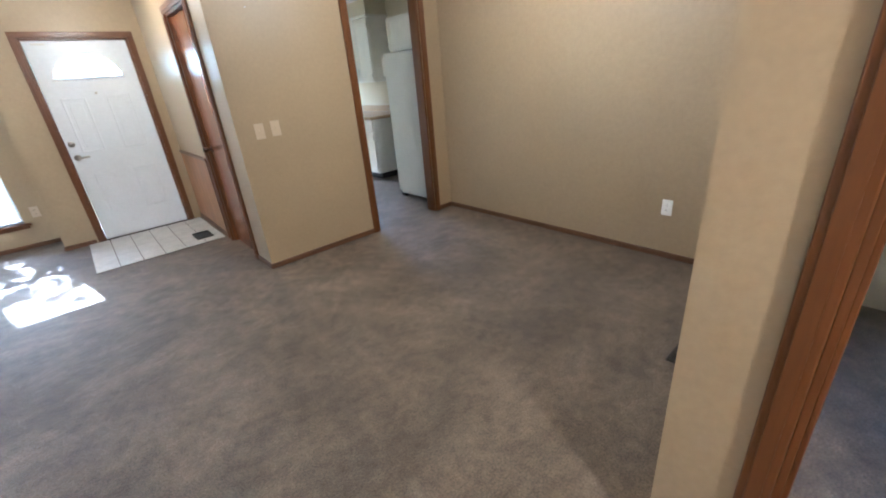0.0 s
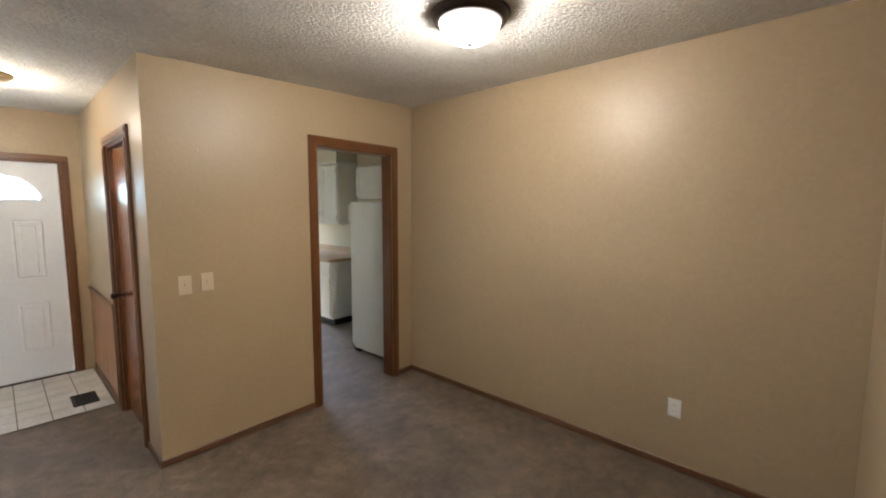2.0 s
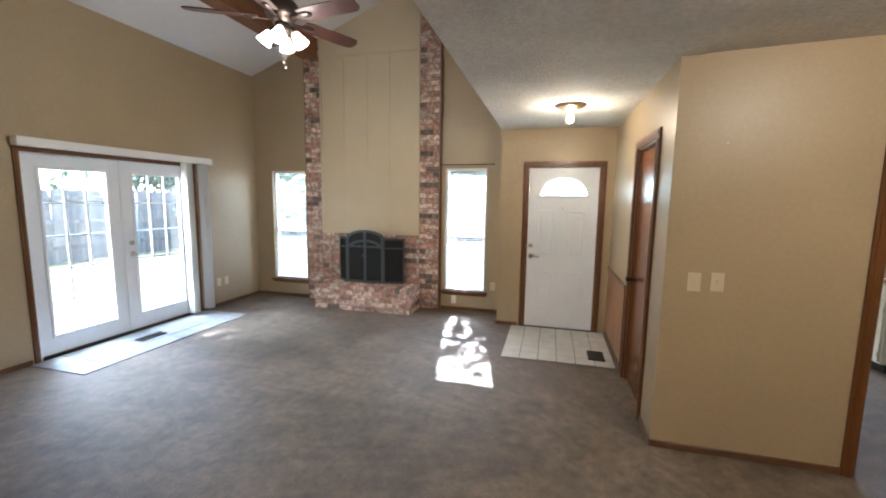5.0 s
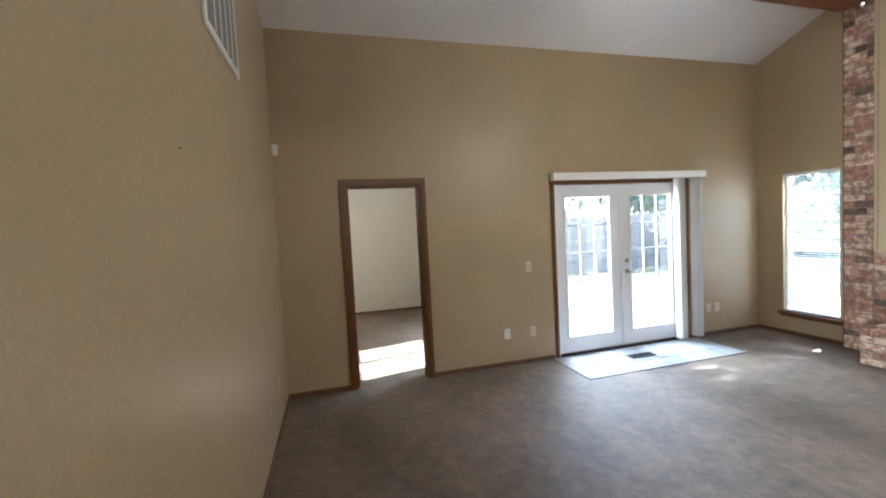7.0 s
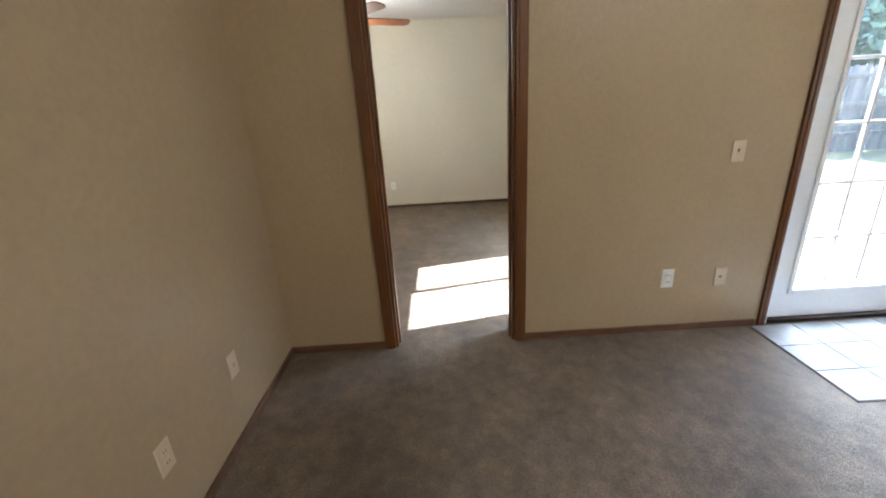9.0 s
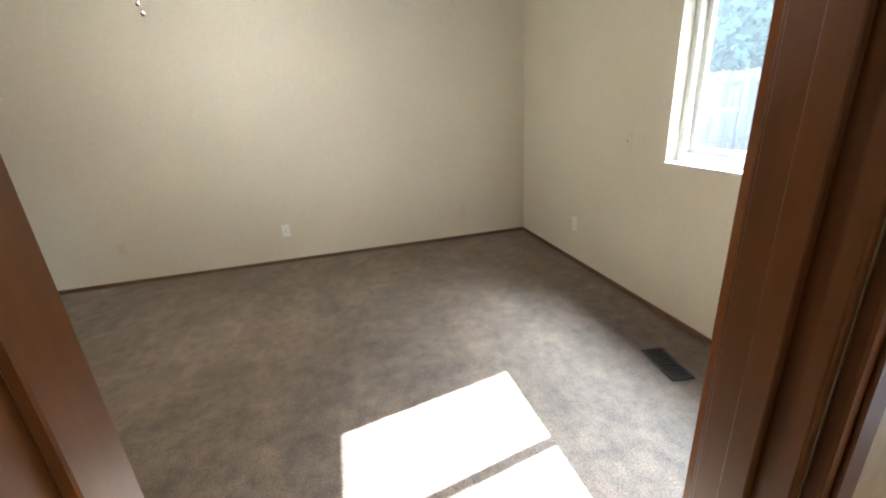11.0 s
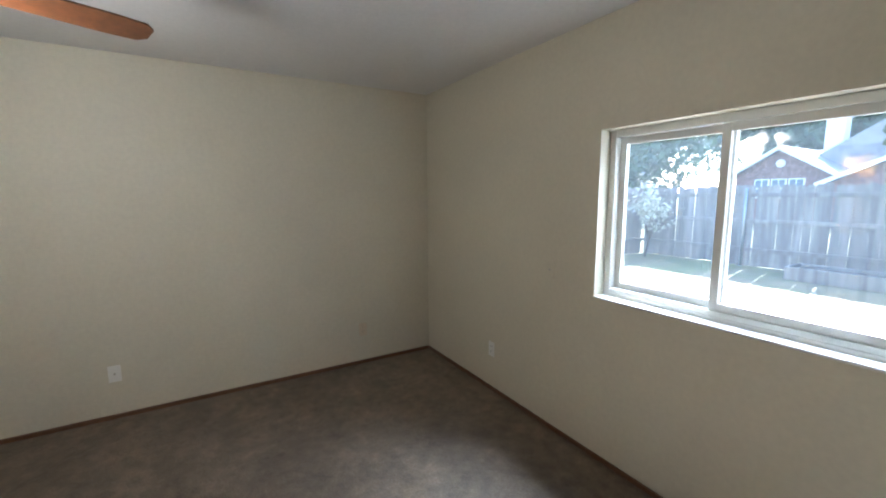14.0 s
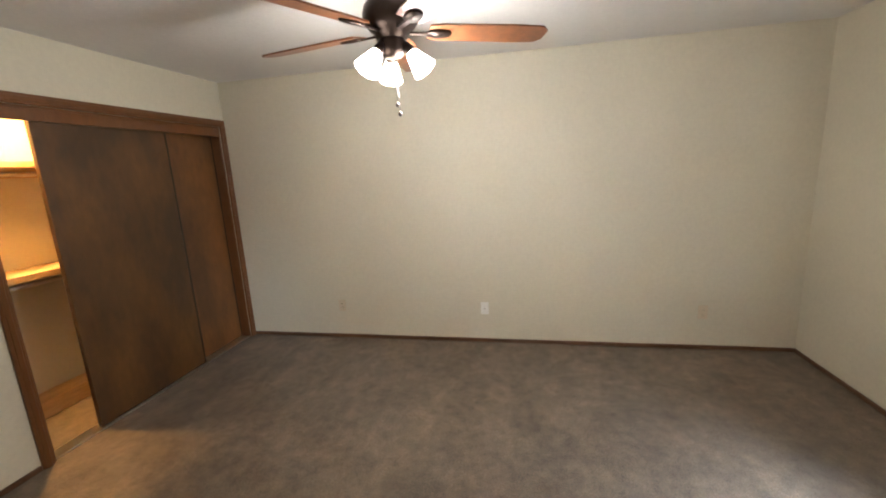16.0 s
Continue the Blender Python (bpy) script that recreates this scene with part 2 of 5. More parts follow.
STEEL = material("galvanised_post", (0.45, 0.47, 0.48), 0.4, metal=0.9)
HOUSEBRICK = material("house_brick", (0.25, 0.15, 0.125), 0.9, var=0.10, big=5, fine=22, bump=0.4)
SHINGLE = material("grey_shingle", (0.30, 0.28, 0.27), 0.95, var=0.08, fine=20, bump=0.5)
WHITETRIM = material("white_house_trim", (0.75, 0.75, 0.73), 0.5, var=0.02)
BARK = material("tree_bark", (0.11, 0.085, 0.06), 0.95, var=0.12, fine=20, stretch=(4, 4, 0.8), bump=0.8)
LEAF = material("green_leaf", (0.10, 0.145, 0.06), 0.6, var=0.12, big=1.2, fine=12)
LEAF_PALE = material("pale_blossom_leaf", (0.50, 0.50, 0.40), 0.7, var=0.12, big=1.2, fine=12)


# ---- mesh helpers ----
def add_box(bm, x0, x1, y0, y1, z0, z1, bevel=0.0, m=None):
    r = bmesh.ops.create_cube(bm, size=1.0)
    vs = r["verts"]
    for v in vs:
        v.co = Vector((x0 + (v.co.x + 0.5) * (x1 - x0), y0 + (v.co.y + 0.5) * (y1 - y0), z0 + (v.co.z + 0.5) * (z1 - z0)))
        if m:
            v.co = m @ v.co
    if bevel:
        es = {e for v in vs for e in v.link_edges}
        bmesh.ops.bevel(bm, geom=list(es), offset=bevel, segments=1, affect="EDGES")


def box(x0, x1, y0, y1, z0, z1, bevel=0.0, m=None):
    bm = bmesh.new()
    add_box(bm, x0, x1, y0, y1, z0, z1, bevel, m)
    return bm


def add_lathe(bm, profile, m=None, seg=24):
    """A turned body from (radius, height) pairs, about z."""
    rings = []
    for r, z in profile:
        ring = []
        for i in range(seg):
            a = 2 * math.pi * i / seg
            co = Vector((max(r, 1e-4) * math.cos(a), max(r, 1e-4) * math.sin(a), z))
            ring.append(bm.verts.new(m @ co if m else co))
        rings.append(ring)
    for a, b in zip(rings, rings[1:]):
        for i in range(seg):
            f = bm.faces.new((a[i], a[(i + 1) % seg], b[(i + 1) % seg], b[i]))
            f.smooth = True
    return bm


def lathe(profile, m=None, seg=24):
    return add_lathe(bmesh.new(), profile, m, seg)


def add_prism(bm, pts, axis, a0, a1):
    """A polygon pulled along an axis. pts: pairs in the other two axes, in xyz order."""
    def at(p, a):
        return {"x": (a, *p), "y": (p[0], a, p[1]), "z": (*p, a)}[axis]
    v0 = [bm.verts.new(at(p, a0)) for p in pts]
    v1 = [bm.verts.new(at(p, a1)) for p in pts]
    bm.faces.new(v0)
    bm.faces.new(v1[::-1])
    for i in range(len(pts)):
        j = (i + 1) % len(pts)
        bm.faces.new((v0[j], v0[i], v1[i], v1[j]))
    bmesh.ops.recalc_face_normals(bm, faces=bm.faces)


def prism(pts, axis, a0, a1):
    bm = bmesh.new()
    add_prism(bm, pts, axis, a0, a1)
    return bm


def tube(points, radius, seg=8):
    bm = bmesh.new()
    for p, q in zip(points, points[1:]):
        p, q = Vector(p), Vector(q)
        m = Matrix.Translation(p) @ (q - p).to_track_quat("Z", "Y").to_matrix().to_4x4()
        add_lathe(bm, [(0, 0), (radius, 0), (radius, (q - p).length), (0, (q - p).length)], m, seg)
    return bm


def mesh(name, bm, *mats):
    d = bpy.data.meshes.new(name)
    bm.to_mesh(d)
    bm.free()
    for m in mats:
        d.materials.append(m)
    return d


def part(name, bm, mat, parent, label=""):
    ob = new(name, mesh(name, bm, mat))
    ob.parent = parent
    if parent:
        ob.matrix_parent_inverse = parent.matrix_world.inverted() if parent.type == "MESH" else Matrix.Identity(4)
    return tagged(ob, label)


def structure(name, bm, label, category, *mats):
    return tagged(new(name, mesh(name, bm, *mats)), label, category, kind="structure")


def thing(name, label, category, x, y, z, group="", turn=0):
    """An Empty at the base of a thing; its parts are built round (0, 0, 0)."""
    ob = new(name)
    ob.matrix_basis = pose(x, y, z, 0, 0, turn)
    ob.empty_display_size = 0.1
    return tagged(ob, label, category, group)


def wall(name, label, run, a0, a1, b0, b1, z0, z1, openings, low, high):
    """A wall along x or y with openings (a0, a1, z0, z1). low, high: the paint on its lower and upper side."""
    bm = bmesh.new()
    cuts = sorted({a0, a1, *(v for o in openings for v in o[:2])})
    for s, e in zip(cuts, cuts[1:]):
        mid = (s + e) / 2
        holes = sorted((o[2], o[3]) for o in openings if o[0] < mid < o[1])
        zs = [z0] + [v for h in holes for v in h] + [z1]
        for lo, hi in zip(zs[::2], zs[1::2]):
            if hi - lo > 0.001:
                add_box(bm, *((s, e, b0, b1) if run == "x" else (b0, b1, s, e)), lo, hi)
    bmesh.ops.remove_doubles(bm, verts=bm.verts, dist=0.0005)
    bm.normal_update()
    k = 1 if run == "x" else 0
    for f in bm.faces:
        f.material_index = 1 if f.normal[k] > 0.5 else 0
    return structure(name, bm, label, "wall", low, high)


# ---- the plan ----
W, N, S, E = -5.305, 2.83, -3.09, 2.09
BW, BN, BS, BE = -9.033, -0.330, -5.159, -5.425
DOORY = 2.335
SD = -3.08
JOG = -1.318
RIDGE_X, EAVE_Z, FLAT = -2.45, 3.445, 2.44
RIDGE_Z = EAVE_Z + 0.376 * (RIDGE_X - W)
EAST_Z = 2.53

# floors
structure("floor_living", box(BW - 0.3, E + 1.4, -7.6, N + 0.45, -0.15, 0.0), "taupe cut-pile carpet with vacuum marks and wear", "floor", CARPET)

# walls of the living room
BD = (-2.452, -1.72, 0.0, 2.0)
PD = (-0.185, 1.62, 0.0, 1.96)
wall("wall_west", "tan painted wall with french doors and a bedroom doorway", "y", BS - 0.12, N + 0.12, BE, W, 0, EAVE_Z, [BD, PD], CREAM, TAN)
WL, WR = (-4.995, -4.405, 0.28, 1.99), (-2.155, -1.565, 0.28, 2.02)
wall("wall_north", "tan painted wall beside the brick chimney", "x", W, JOG, N, N + 0.12, 0, FLAT, [WL, WR], TAN, CREAM)
structure("gable_north", prism([(W, FLAT), (JOG, FLAT), (RIDGE_X, RIDGE_Z), (W, EAVE_Z)], "y", N, N + 0.12), "tan painted gable above the chimney", "wall", TAN)
FD = (-0.985, -0.145, 0.0, 2.0)
wall("wall_entry", "tan painted wall round the front door", "x", JOG, 0.12, DOORY, DOORY + 0.14, 0, FLAT, [FD], TAN, CREAM)
structure("wall_jog", box(JOG, JOG + 0.1, DOORY + 0.14, N + 0.12, 0, FLAT), "tan painted return beside the entry", "wall", TAN)
CD = (0.372, 1.045, 0.0, 2.03)
wall("wall_closet", "cream lit wall with a coat closet door", "y", 0.0, DOORY, 0.0, 0.12, 0, FLAT, [CD], TAN, TAN)
KD = (1.085, 1.845, 0.0, 2.07)
wall("wall_kitchen", "tan painted wall with switches and the kitchen doorway", "x", 0.12, E, 0.0, 0.12, 0, 2.6, [KD], TAN, PLAIN_WHITE)
wall("wall_dining", "tan painted wall of the dining corner", "y", SD, 0.12, E, E + 0.12, 0, 2.6, [], TAN, TAN)
HD = (-4.12, -3.32, 0.0, 2.03)
wall("wall_hall", "tan painted hall wall with a room doorway", "y", -5.6, SD, 0.0, 0.12, 0, 2.6, [HD], TAN, TAN)
wall("wall_dining_south", "tan painted south wall of the dining corner", "x", 0.12, E + 0.12, SD - 0.12, SD, 0, 2.6, [], CREAM, TAN)
HALLW = -1.25
wall("wall_south", "tan painted wall with a return air grille", "x", W, HALLW, S - 0.12, S, 0, FLAT, [], TAN, TAN)
structure("gable_south", prism([(W, FLAT), (JOG, FLAT), (RIDGE_X, RIDGE_Z), (W, EAVE_Z)], "y", S - 0.12, S), "tan painted south gable", "wall", TAN)
wall("wall_hall_west", "tan painted hall wall", "y", -5.6, S - 0.12, HALLW - 0.12, HALLW, 0, FLAT, [], TAN, TAN)
wall("wall_hall_end", "tan painted end wall of the hall", "x", HALLW - 0.12, E + 0.12, -5.72, -5.6, 0, 2.6, [], TAN, TAN)
# The window hole is added, out of view, to let daylight into this room.
wall("wall_side_room", "cream wall of the room off the hall", "y", -5.6, SD - 0.12, E, E + 0.12, 0, 2.6, [(-4.9, -3.7, 0.95, 1.95)], CREAM, CREAM)
# kitchen shell
KE, KN = 3.08, 4.6
wall("wall_kitchen_east", "beige kitchen wall", "y", 0.0, KN, KE, KE + 0.12, 0, 2.6, [], PLAIN_WHITE, PLAIN_WHITE)
wall("wall_kitchen_north", "beige kitchen wall with a window", "x", 0.62, KE, KN, KN + 0.12, 0, 2.6, [(0.85, 2.9, 0.85, 2.1)], PLAIN_WHITE, PLAIN_WHITE)
wall("wall_kitchen_west", "beige kitchen wall", "y", 0.12, KN + 0.12, 0.62, 0.74, 0, 2.6, [], PLAIN_WHITE, PLAIN_WHITE)
wall("wall_kitchen_south", "beige kitchen wall", "x", E + 0.12, KE + 0.12, 0.0, 0.12, 0, 2.6, [], PLAIN_WHITE, PLAIN_WHITE)
# bedroom shell
BWIN = (-7.09, -5.865, 0.957, 1.864)
wall("wall_bedroom_north", "cream painted bedroom wall with a window", "x", BW - 0.12, BE, BN, BN + 0.16, 0, FLAT + 0.1, [BWIN], CREAM, CREAM)
wall("wall_bedroom_west", "cream painted bedroom wall with outlets", "y", -6.0, BN, BW - 0.12, BW, 0, FLAT + 0.1, [], CREAM, CREAM)
CLO = (-8.965, -7.165, 0.0, 2.045)
wall("wall_bedroom_south", "cream painted bedroom wall round the closet", "x", BW, BE, BS - 0.12, BS, 0, FLAT + 0.1, [CLO], CREAM, CREAM)
wall("wall_closet_back", "cream closet back wall", "x", BW, -6.8, -6.0, -5.9, 0, FLAT + 0.1, [], CREAM, CREAM)
wall("wall_closet_side", "cream closet side wall", "y", -5.9, BS - 0.12, -6.9, -6.8, 0, FLAT + 0.1, [], CREAM, CREAM)

# ceilings
structure("ceiling_west_slope", prism([(W - 0.2, EAVE_Z - 0.075), (RIDGE_X, RIDGE_Z), (RIDGE_X, RIDGE_Z + 0.12), (W - 0.2, EAVE_Z + 0.05)], "y", S - 0.15, N + 0.15),
          "smooth white vaulted ceiling slope", "ceiling", SMOOTH_CEIL)
structure("ceiling_east_slope", prism([(JOG, FLAT), (JOG + 0.1, FLAT + 0.1), (RIDGE_X, RIDGE_Z + 0.12), (RIDGE_X, RIDGE_Z)], "y", S - 0.15, N + 0.15),
          "textured white steep ceiling slope", "ceiling", POPCORN)
structure("ceiling_flat", box(JOG, 0.0, -5.75, DOORY + 0.14, FLAT, FLAT + 0.12), "popcorn textured white ceiling of the entry", "ceiling", POPCORN)
structure("ceiling_dining", prism([(0.0, FLAT), (E + 0.12, EAST_Z), (E + 0.12, EAST_Z + 0.1), (0.0, FLAT + 0.1)], "y", -5.75, 0.12),
          "popcorn textured white ceiling of the dining corner", "ceiling", POPCORN)
structure("ceiling_kitchen", box(0.0, KE + 0.12, 0.12, KN + 0.12, 2.44, 2.56), "white kitchen ceiling", "ceiling", SMOOTH_CEIL)
structure("ceiling_bedroom", box(BW - 0.12, BE, -6.0, BN + 0.16, FLAT, FLAT + 0.12), "softly textured white bedroom ceiling", "ceiling", SMOOTH_CEIL)
structure("ceiling_beam", box(-4.36, -4.12, S, N, EAVE_Z + 0.17, EAVE_Z + 0.46, 0.006), "dark stained wooden ceiling beam", "beam", BEAMWOOD)


# baseboards
def baseboard(x0, x1, y0, y1, label="stained wooden baseboard", h=0.046):
    return structure("baseboard", box(x0, x1, y0, y1, 0.0, h, 0.004), label, "baseboard", BASE)


T = 0.012
for a, b in ((BD[1] + 0.06, PD[0] - 0.06), (PD[1] + 0.06, N), (S, BD[0] - 0.06)):
    baseboard(W, W + T, a, b)
baseboard(W + T, -4.36, N - T, N)
baseboard(-2.2, JOG, N - T, N)
baseboard(JOG - T, JOG, DOORY - T, N - T)
baseboard(JOG, -1.055, DOORY - T, DOORY)
baseboard(-T, 0.0, -T, 0.31)
baseboard(0.0, 1.025, -T, 0.0)
baseboard(1.905, E - T, -T, 0.0)
baseboard(E - T, E, SD + T, 0.0)
baseboard(0.0, E, SD, SD + T)
baseboard(W + T, HALLW, S, S + T)
for a, b in ((BS, BD[0] - 0.06), (BD[1] + 0.06, BN)):
    baseboard(BE - T, BE, a, b, h=0.034)
baseboard(BW, BE - T, BN - T, BN, h=0.034)
baseboard(BW, BW + T, BS, BN - T, h=0.034)
baseboard(CLO[1] + 0.06, BE - T, BS, BS + T, h=0.034)


# casings round the openings
def casing(name, run, opening, face, out, width=0.062, deep=0.018, sides="lrt", mat=TRIM, label="dark stained wooden door casing"):
    """Boards round an opening on one side of a wall; out: +1 or -1, the side that it stands on."""
    a0, a1, z0, z1 = opening
    top = thing(name, label, "door casing", 0, 0, 0)
    tagged(top, kind="structure")
    b0, b1 = sorted((face, face + out * deep))
    r0, r1 = sorted((face + out * deep, face + out * (deep + 0.006)))

    def board(a, b, c, d, up):
        for lo, hi, p, q in ((a, b, c, d),):
            bm = bmesh.new()
            add_box(bm, *((lo, hi, b0, b1) if run == "x" else (b0, b1, lo, hi)), p, q, 0.003)
            e = 0.016
            if up:
                add_box(bm, *((lo + e, hi - e, r0, r1) if run == "x" else (r0, r1, lo + e, hi - e)), p, q - e, 0.002)
            else:
                add_box(bm, *((lo + e, hi - e, r0, r1) if run == "x" else (r0, r1, lo + e, hi - e)), p + e, q - e, 0.002)
            part("casing_board", bm, mat, top)
    if "l" in sides:
        board(a0 - width, a0, z0, z1, True)
    if "r" in sides:
        board(a1, a1 + width, z0, z1, True)
    if "t" in sides:
        board(a0 - width, a1 + width, z1, z1 + width, False)
    return top


def lining(name, run, opening, b0, b1, mat=TRIM, stop=None, th=0.016):
    """Jamb boards inside an opening, with a door stop."""
    a0, a1, z0, z1 = opening
    top = thing(name, "dark stained wooden door jamb", "door jamb", 0, 0, 0)
    tagged(top, kind="structure")

    def put(lo, hi, c, d, p, q):
        part("jamb_board", box(*((lo, hi, c, d) if run == "x" else (c, d, lo, hi)), p, q, 0.002), mat, top)
    put(a0, a0 + th, b0, b1, z0, z1)
    put(a1 - th, a1, b0, b1, z0, z1)
    put(a0 + th, a1 - th, b0, b1, z1 - th, z1)
    if stop is not None:
        put(a0 + th, a0 + th + 0.012, stop, stop + 0.035, z0, z1 - th)
        put(a1 - th - 0.012, a1 - th, stop, stop + 0.035, z0, z1 - th)
        put(a0 + th + 0.012, a1 - th - 0.012, stop, stop + 0.035, z1 - th - 0.012, z1 - th)


casing("bedroom_door_casing", "y", BD, W, 1)
casing("bedroom_door_casing", "y", BD, BE, -1)
lining("bedroom_door_jamb", "y", BD, BE, W, stop=BE + 0.045)
strike = thing("strike_plate", "worn brass strike plate on the bedroom jamb", "strike plate", BE + 0.06, BD[0] + 0.016, 0.93)
part("plate", box(-0.016, 0.016, 0.0, 0.002, -0.032, 0.032, 0.0008), BRASS, strike)
part("latch_hole", box(-0.008, 0.008, 0.002, 0.0026, -0.014, 0.014), SLOT, strike)
casing("kitchen_door_casing", "x", KD, 0.0, -1, 0.062)
casing("kitchen_door_casing", "x", KD, 0.12, 1, 0.062)
lining("kitchen_door_jamb", "x", KD, 0.0, 0.12)
casing("closet_door_casing", "y", CD, 0.0, -1, 0.062)
lining("closet_door_jamb", "y", CD, 0.0, 0.12)
casing("front_door_casing", "x", FD, DOORY, -1, 0.054)
lining("front_door_jamb", "x", FD, DOORY, DOORY + 0.14, mat=TRIM)
casing("hall_door_casing", "y", HD, 0.0, -1, 0.062)
casing("hall_door_casing", "y", HD, 0.12, 1, 0.062)
lining("hall_door_jamb", "y", HD, 0.0, 0.12, stop=0.05)
casing("patio_door_casing", "y", PD, W, 1, 0.045)
casing("bedroom_closet_casing", "x", CLO, BS, 1, 0.06)
lining("bedroom_closet_jamb", "x", CLO, BS - 0.12, BS)


# ---- doors ----
def panel_frame(bm, y, x0, x1, z0, z1, w=0.022, d=0.010):
    """A raised moulding ring round a door panel on a face at y (towards -y)."""
    for a, b, c, e in ((x0, x1, z0, z0 + w), (x0, x1, z1 - w, z1), (x0, x0 + w, z0 + w, z1 - w), (x1 - w, x1, z0 + w, z1 - w)):
        add_box(bm, a, b, y - d, y, c, e, 0.004)


def build_front_door():
    t = thing("front_door", "white steel front door with an arched glass light, closed", "door", FD[0], DOORY + 0.03, 0.0)
    w = FD[1] - FD[0] - 0.04
    x0, x1, z1 = 0.02, 0.02 + w, 1.98
    cx, zb, r = (x0 + x1) / 2 + 0.003, 1.655, 0.27
    # slab: solid below the light, an arch cut above it
    bm = box(x0, x1, 0.0, 0.045, 0.012, zb)
    add_box(bm, x0, cx - r, 0.0, 0.045, zb, z1)
    add_box(bm, cx + r, x1, 0.0, 0.045, zb, z1)
    arc = [(cx + r * math.cos(math.pi * i / 20), zb + 0.215 / 0.27 * r * math.sin(math.pi * i / 20)) for i in range(21)]
    for (a, b), (c, d) in zip(arc, arc[1:]):
        add_prism(bm, [(a, b), (a, z1), (c, z1), (c, d)], "y", 0.0, 0.045)
    part("slab", bm, WHITE, t)
    bm = bmesh.new()
    outer = [(cx + (r + 0.028) * math.cos(math.pi * i / 20), zb + 0.243 / 0.27 * r * math.sin(math.pi * i / 20)) for i in range(21)]
    for i in range(20):
        add_prism(bm, [arc[i], outer[i], outer[i + 1], arc[i + 1]], "y", -0.012, 0.0)
    add_box(bm, cx - r - 0.028, cx + r + 0.028, -0.012, 0.0, zb - 0.028, zb, 0.003)
    light = part("arched_light_frame", bm, WHITE, t)
    part("arched_glass", prism([(a, b) for a, b in arc], "y", 0.020, 0.024), FROST, light, "decorative leaded glass")
    bm = bmesh.new()
    for k in (-0.5, 0.0, 0.5):
        a = math.pi / 2 + k
        add_box(bm, -0.003, 0.003, 0.014, 0.019, 0.06, 0.2, 0, Matrix.Translation((cx, 0, zb)) @ Matrix.Rotation(-k, 4, "Y"))
    add_box(bm, cx - 0.20, cx + 0.20, 0.014, 0.019, zb + 0.06, zb + 0.066)
    part("leading", bm, NICKEL, light)
    for a, b, c, d in ((0.075, 0.275, 0.94, 1.47), (0.065 + 0.375, 0.065 + 0.375 + 0.2, 0.94, 1.47), (0.09, 0.275, 0.27, 0.72), (0.44, 0.64, 0.27, 0.72)):
        bm = bmesh.new()
        panel_frame(bm, 0.0, x0 + a + 0.03, x0 + b + 0.03, c, d, 0.02, 0.008)
        add_box(bm, x0 + a + 0.075, x0 + b - 0.015, -0.006, 0.0, c + 0.05, d - 0.05, 0.004)
        part("raised_panel", bm, WHITE, t)
    rot = pose(0, 0, 0, 90)
    part("deadbolt", lathe([(0, 0), (0.028, 0), (0.028, 0.01), (0.02, 0.022), (0, 0.022)], Matrix.Translation((x0 + 0.045, 0, 1.04)) @ rot), NICKEL, t, "satin nickel deadbolt")
    bm = lathe([(0, 0), (0.03, 0), (0.03, 0.008), (0.012, 0.012), (0.012, 0.045), (0, 0.045)], Matrix.Translation((x0 + 0.05, 0, 0.90)) @ rot)
    add_box(bm, x0 + 0.045, x0 + 0.15, -0.052, -0.038, 0.89, 0.91, 0.005)
    part("lever_handle", bm, NICKEL, t, "satin nickel lever handle")
    part("peephole", lathe([(0, 0), (0.012, 0), (0.009, 0.006), (0, 0.006)], Matrix.Translation((cx, 0, 1.50)) @ rot, 12), NICKEL, t)
    for z in (0.25, 1.05, 1.75):
        part("hinge", box(x1 - 0.004, x1 + 0.012, -0.012, 0.0, z - 0.045, z + 0.045, 0.003), NICKEL, t)
    part("closer_bracket", box(x0 + 0.06, x0 + 0.16, -0.012, -0.0, 1.945, 1.962, 0.003), WHITEPLASTIC, t)
    part("threshold", box(0.0, FD[1] - FD[0], -0.03, 0.10, 0.0, 0.012, 0.004), BRONZE, t)


def frosted_material(name, tint):
    """Obscured glass that scatters the daylight behind it."""
    m = bpy.data.materials.new(name)
    m.use_nodes = True
    n, l = m.node_tree.nodes, m.node_tree.links
    n.remove(n["Principled BSDF"])
    tl, gl, mx = n.new("ShaderNodeBsdfTranslucent"), n.new("ShaderNodeBsdfGlossy"), n.new("ShaderNodeMixShader")
    tl.inputs["Color"].default_value = (*tint, 1)
    gl.inputs["Roughness"].default_value = 0.15
    mx.inputs["Fac"].default_value = 0.08
    l.new(tl.outputs["BSDF"], mx.inputs[1])
    l.new(gl.outputs["BSDF"], mx.inputs[2])
    l.new(mx.outputs["Shader"], n["Material Output"].inputs["Surface"])
    return m


FROST = frosted_material("leaded_glass", (0.75, 0.86, 0.86))
build_front_door()


def knob(parent, m, mat):
    k = part("door_knob", lathe([(0, 0), (0.032, 0), (0.032, 0.006), (0.013, 0.011), (0.010, 0.026), (0.012, 0.033), (0.020, 0.045), (0.024, 0.061), (0.021, 0.073), (0.012, 0.079), (0, 0.080)], m), mat, parent,
             "round metal door knob")
    return k


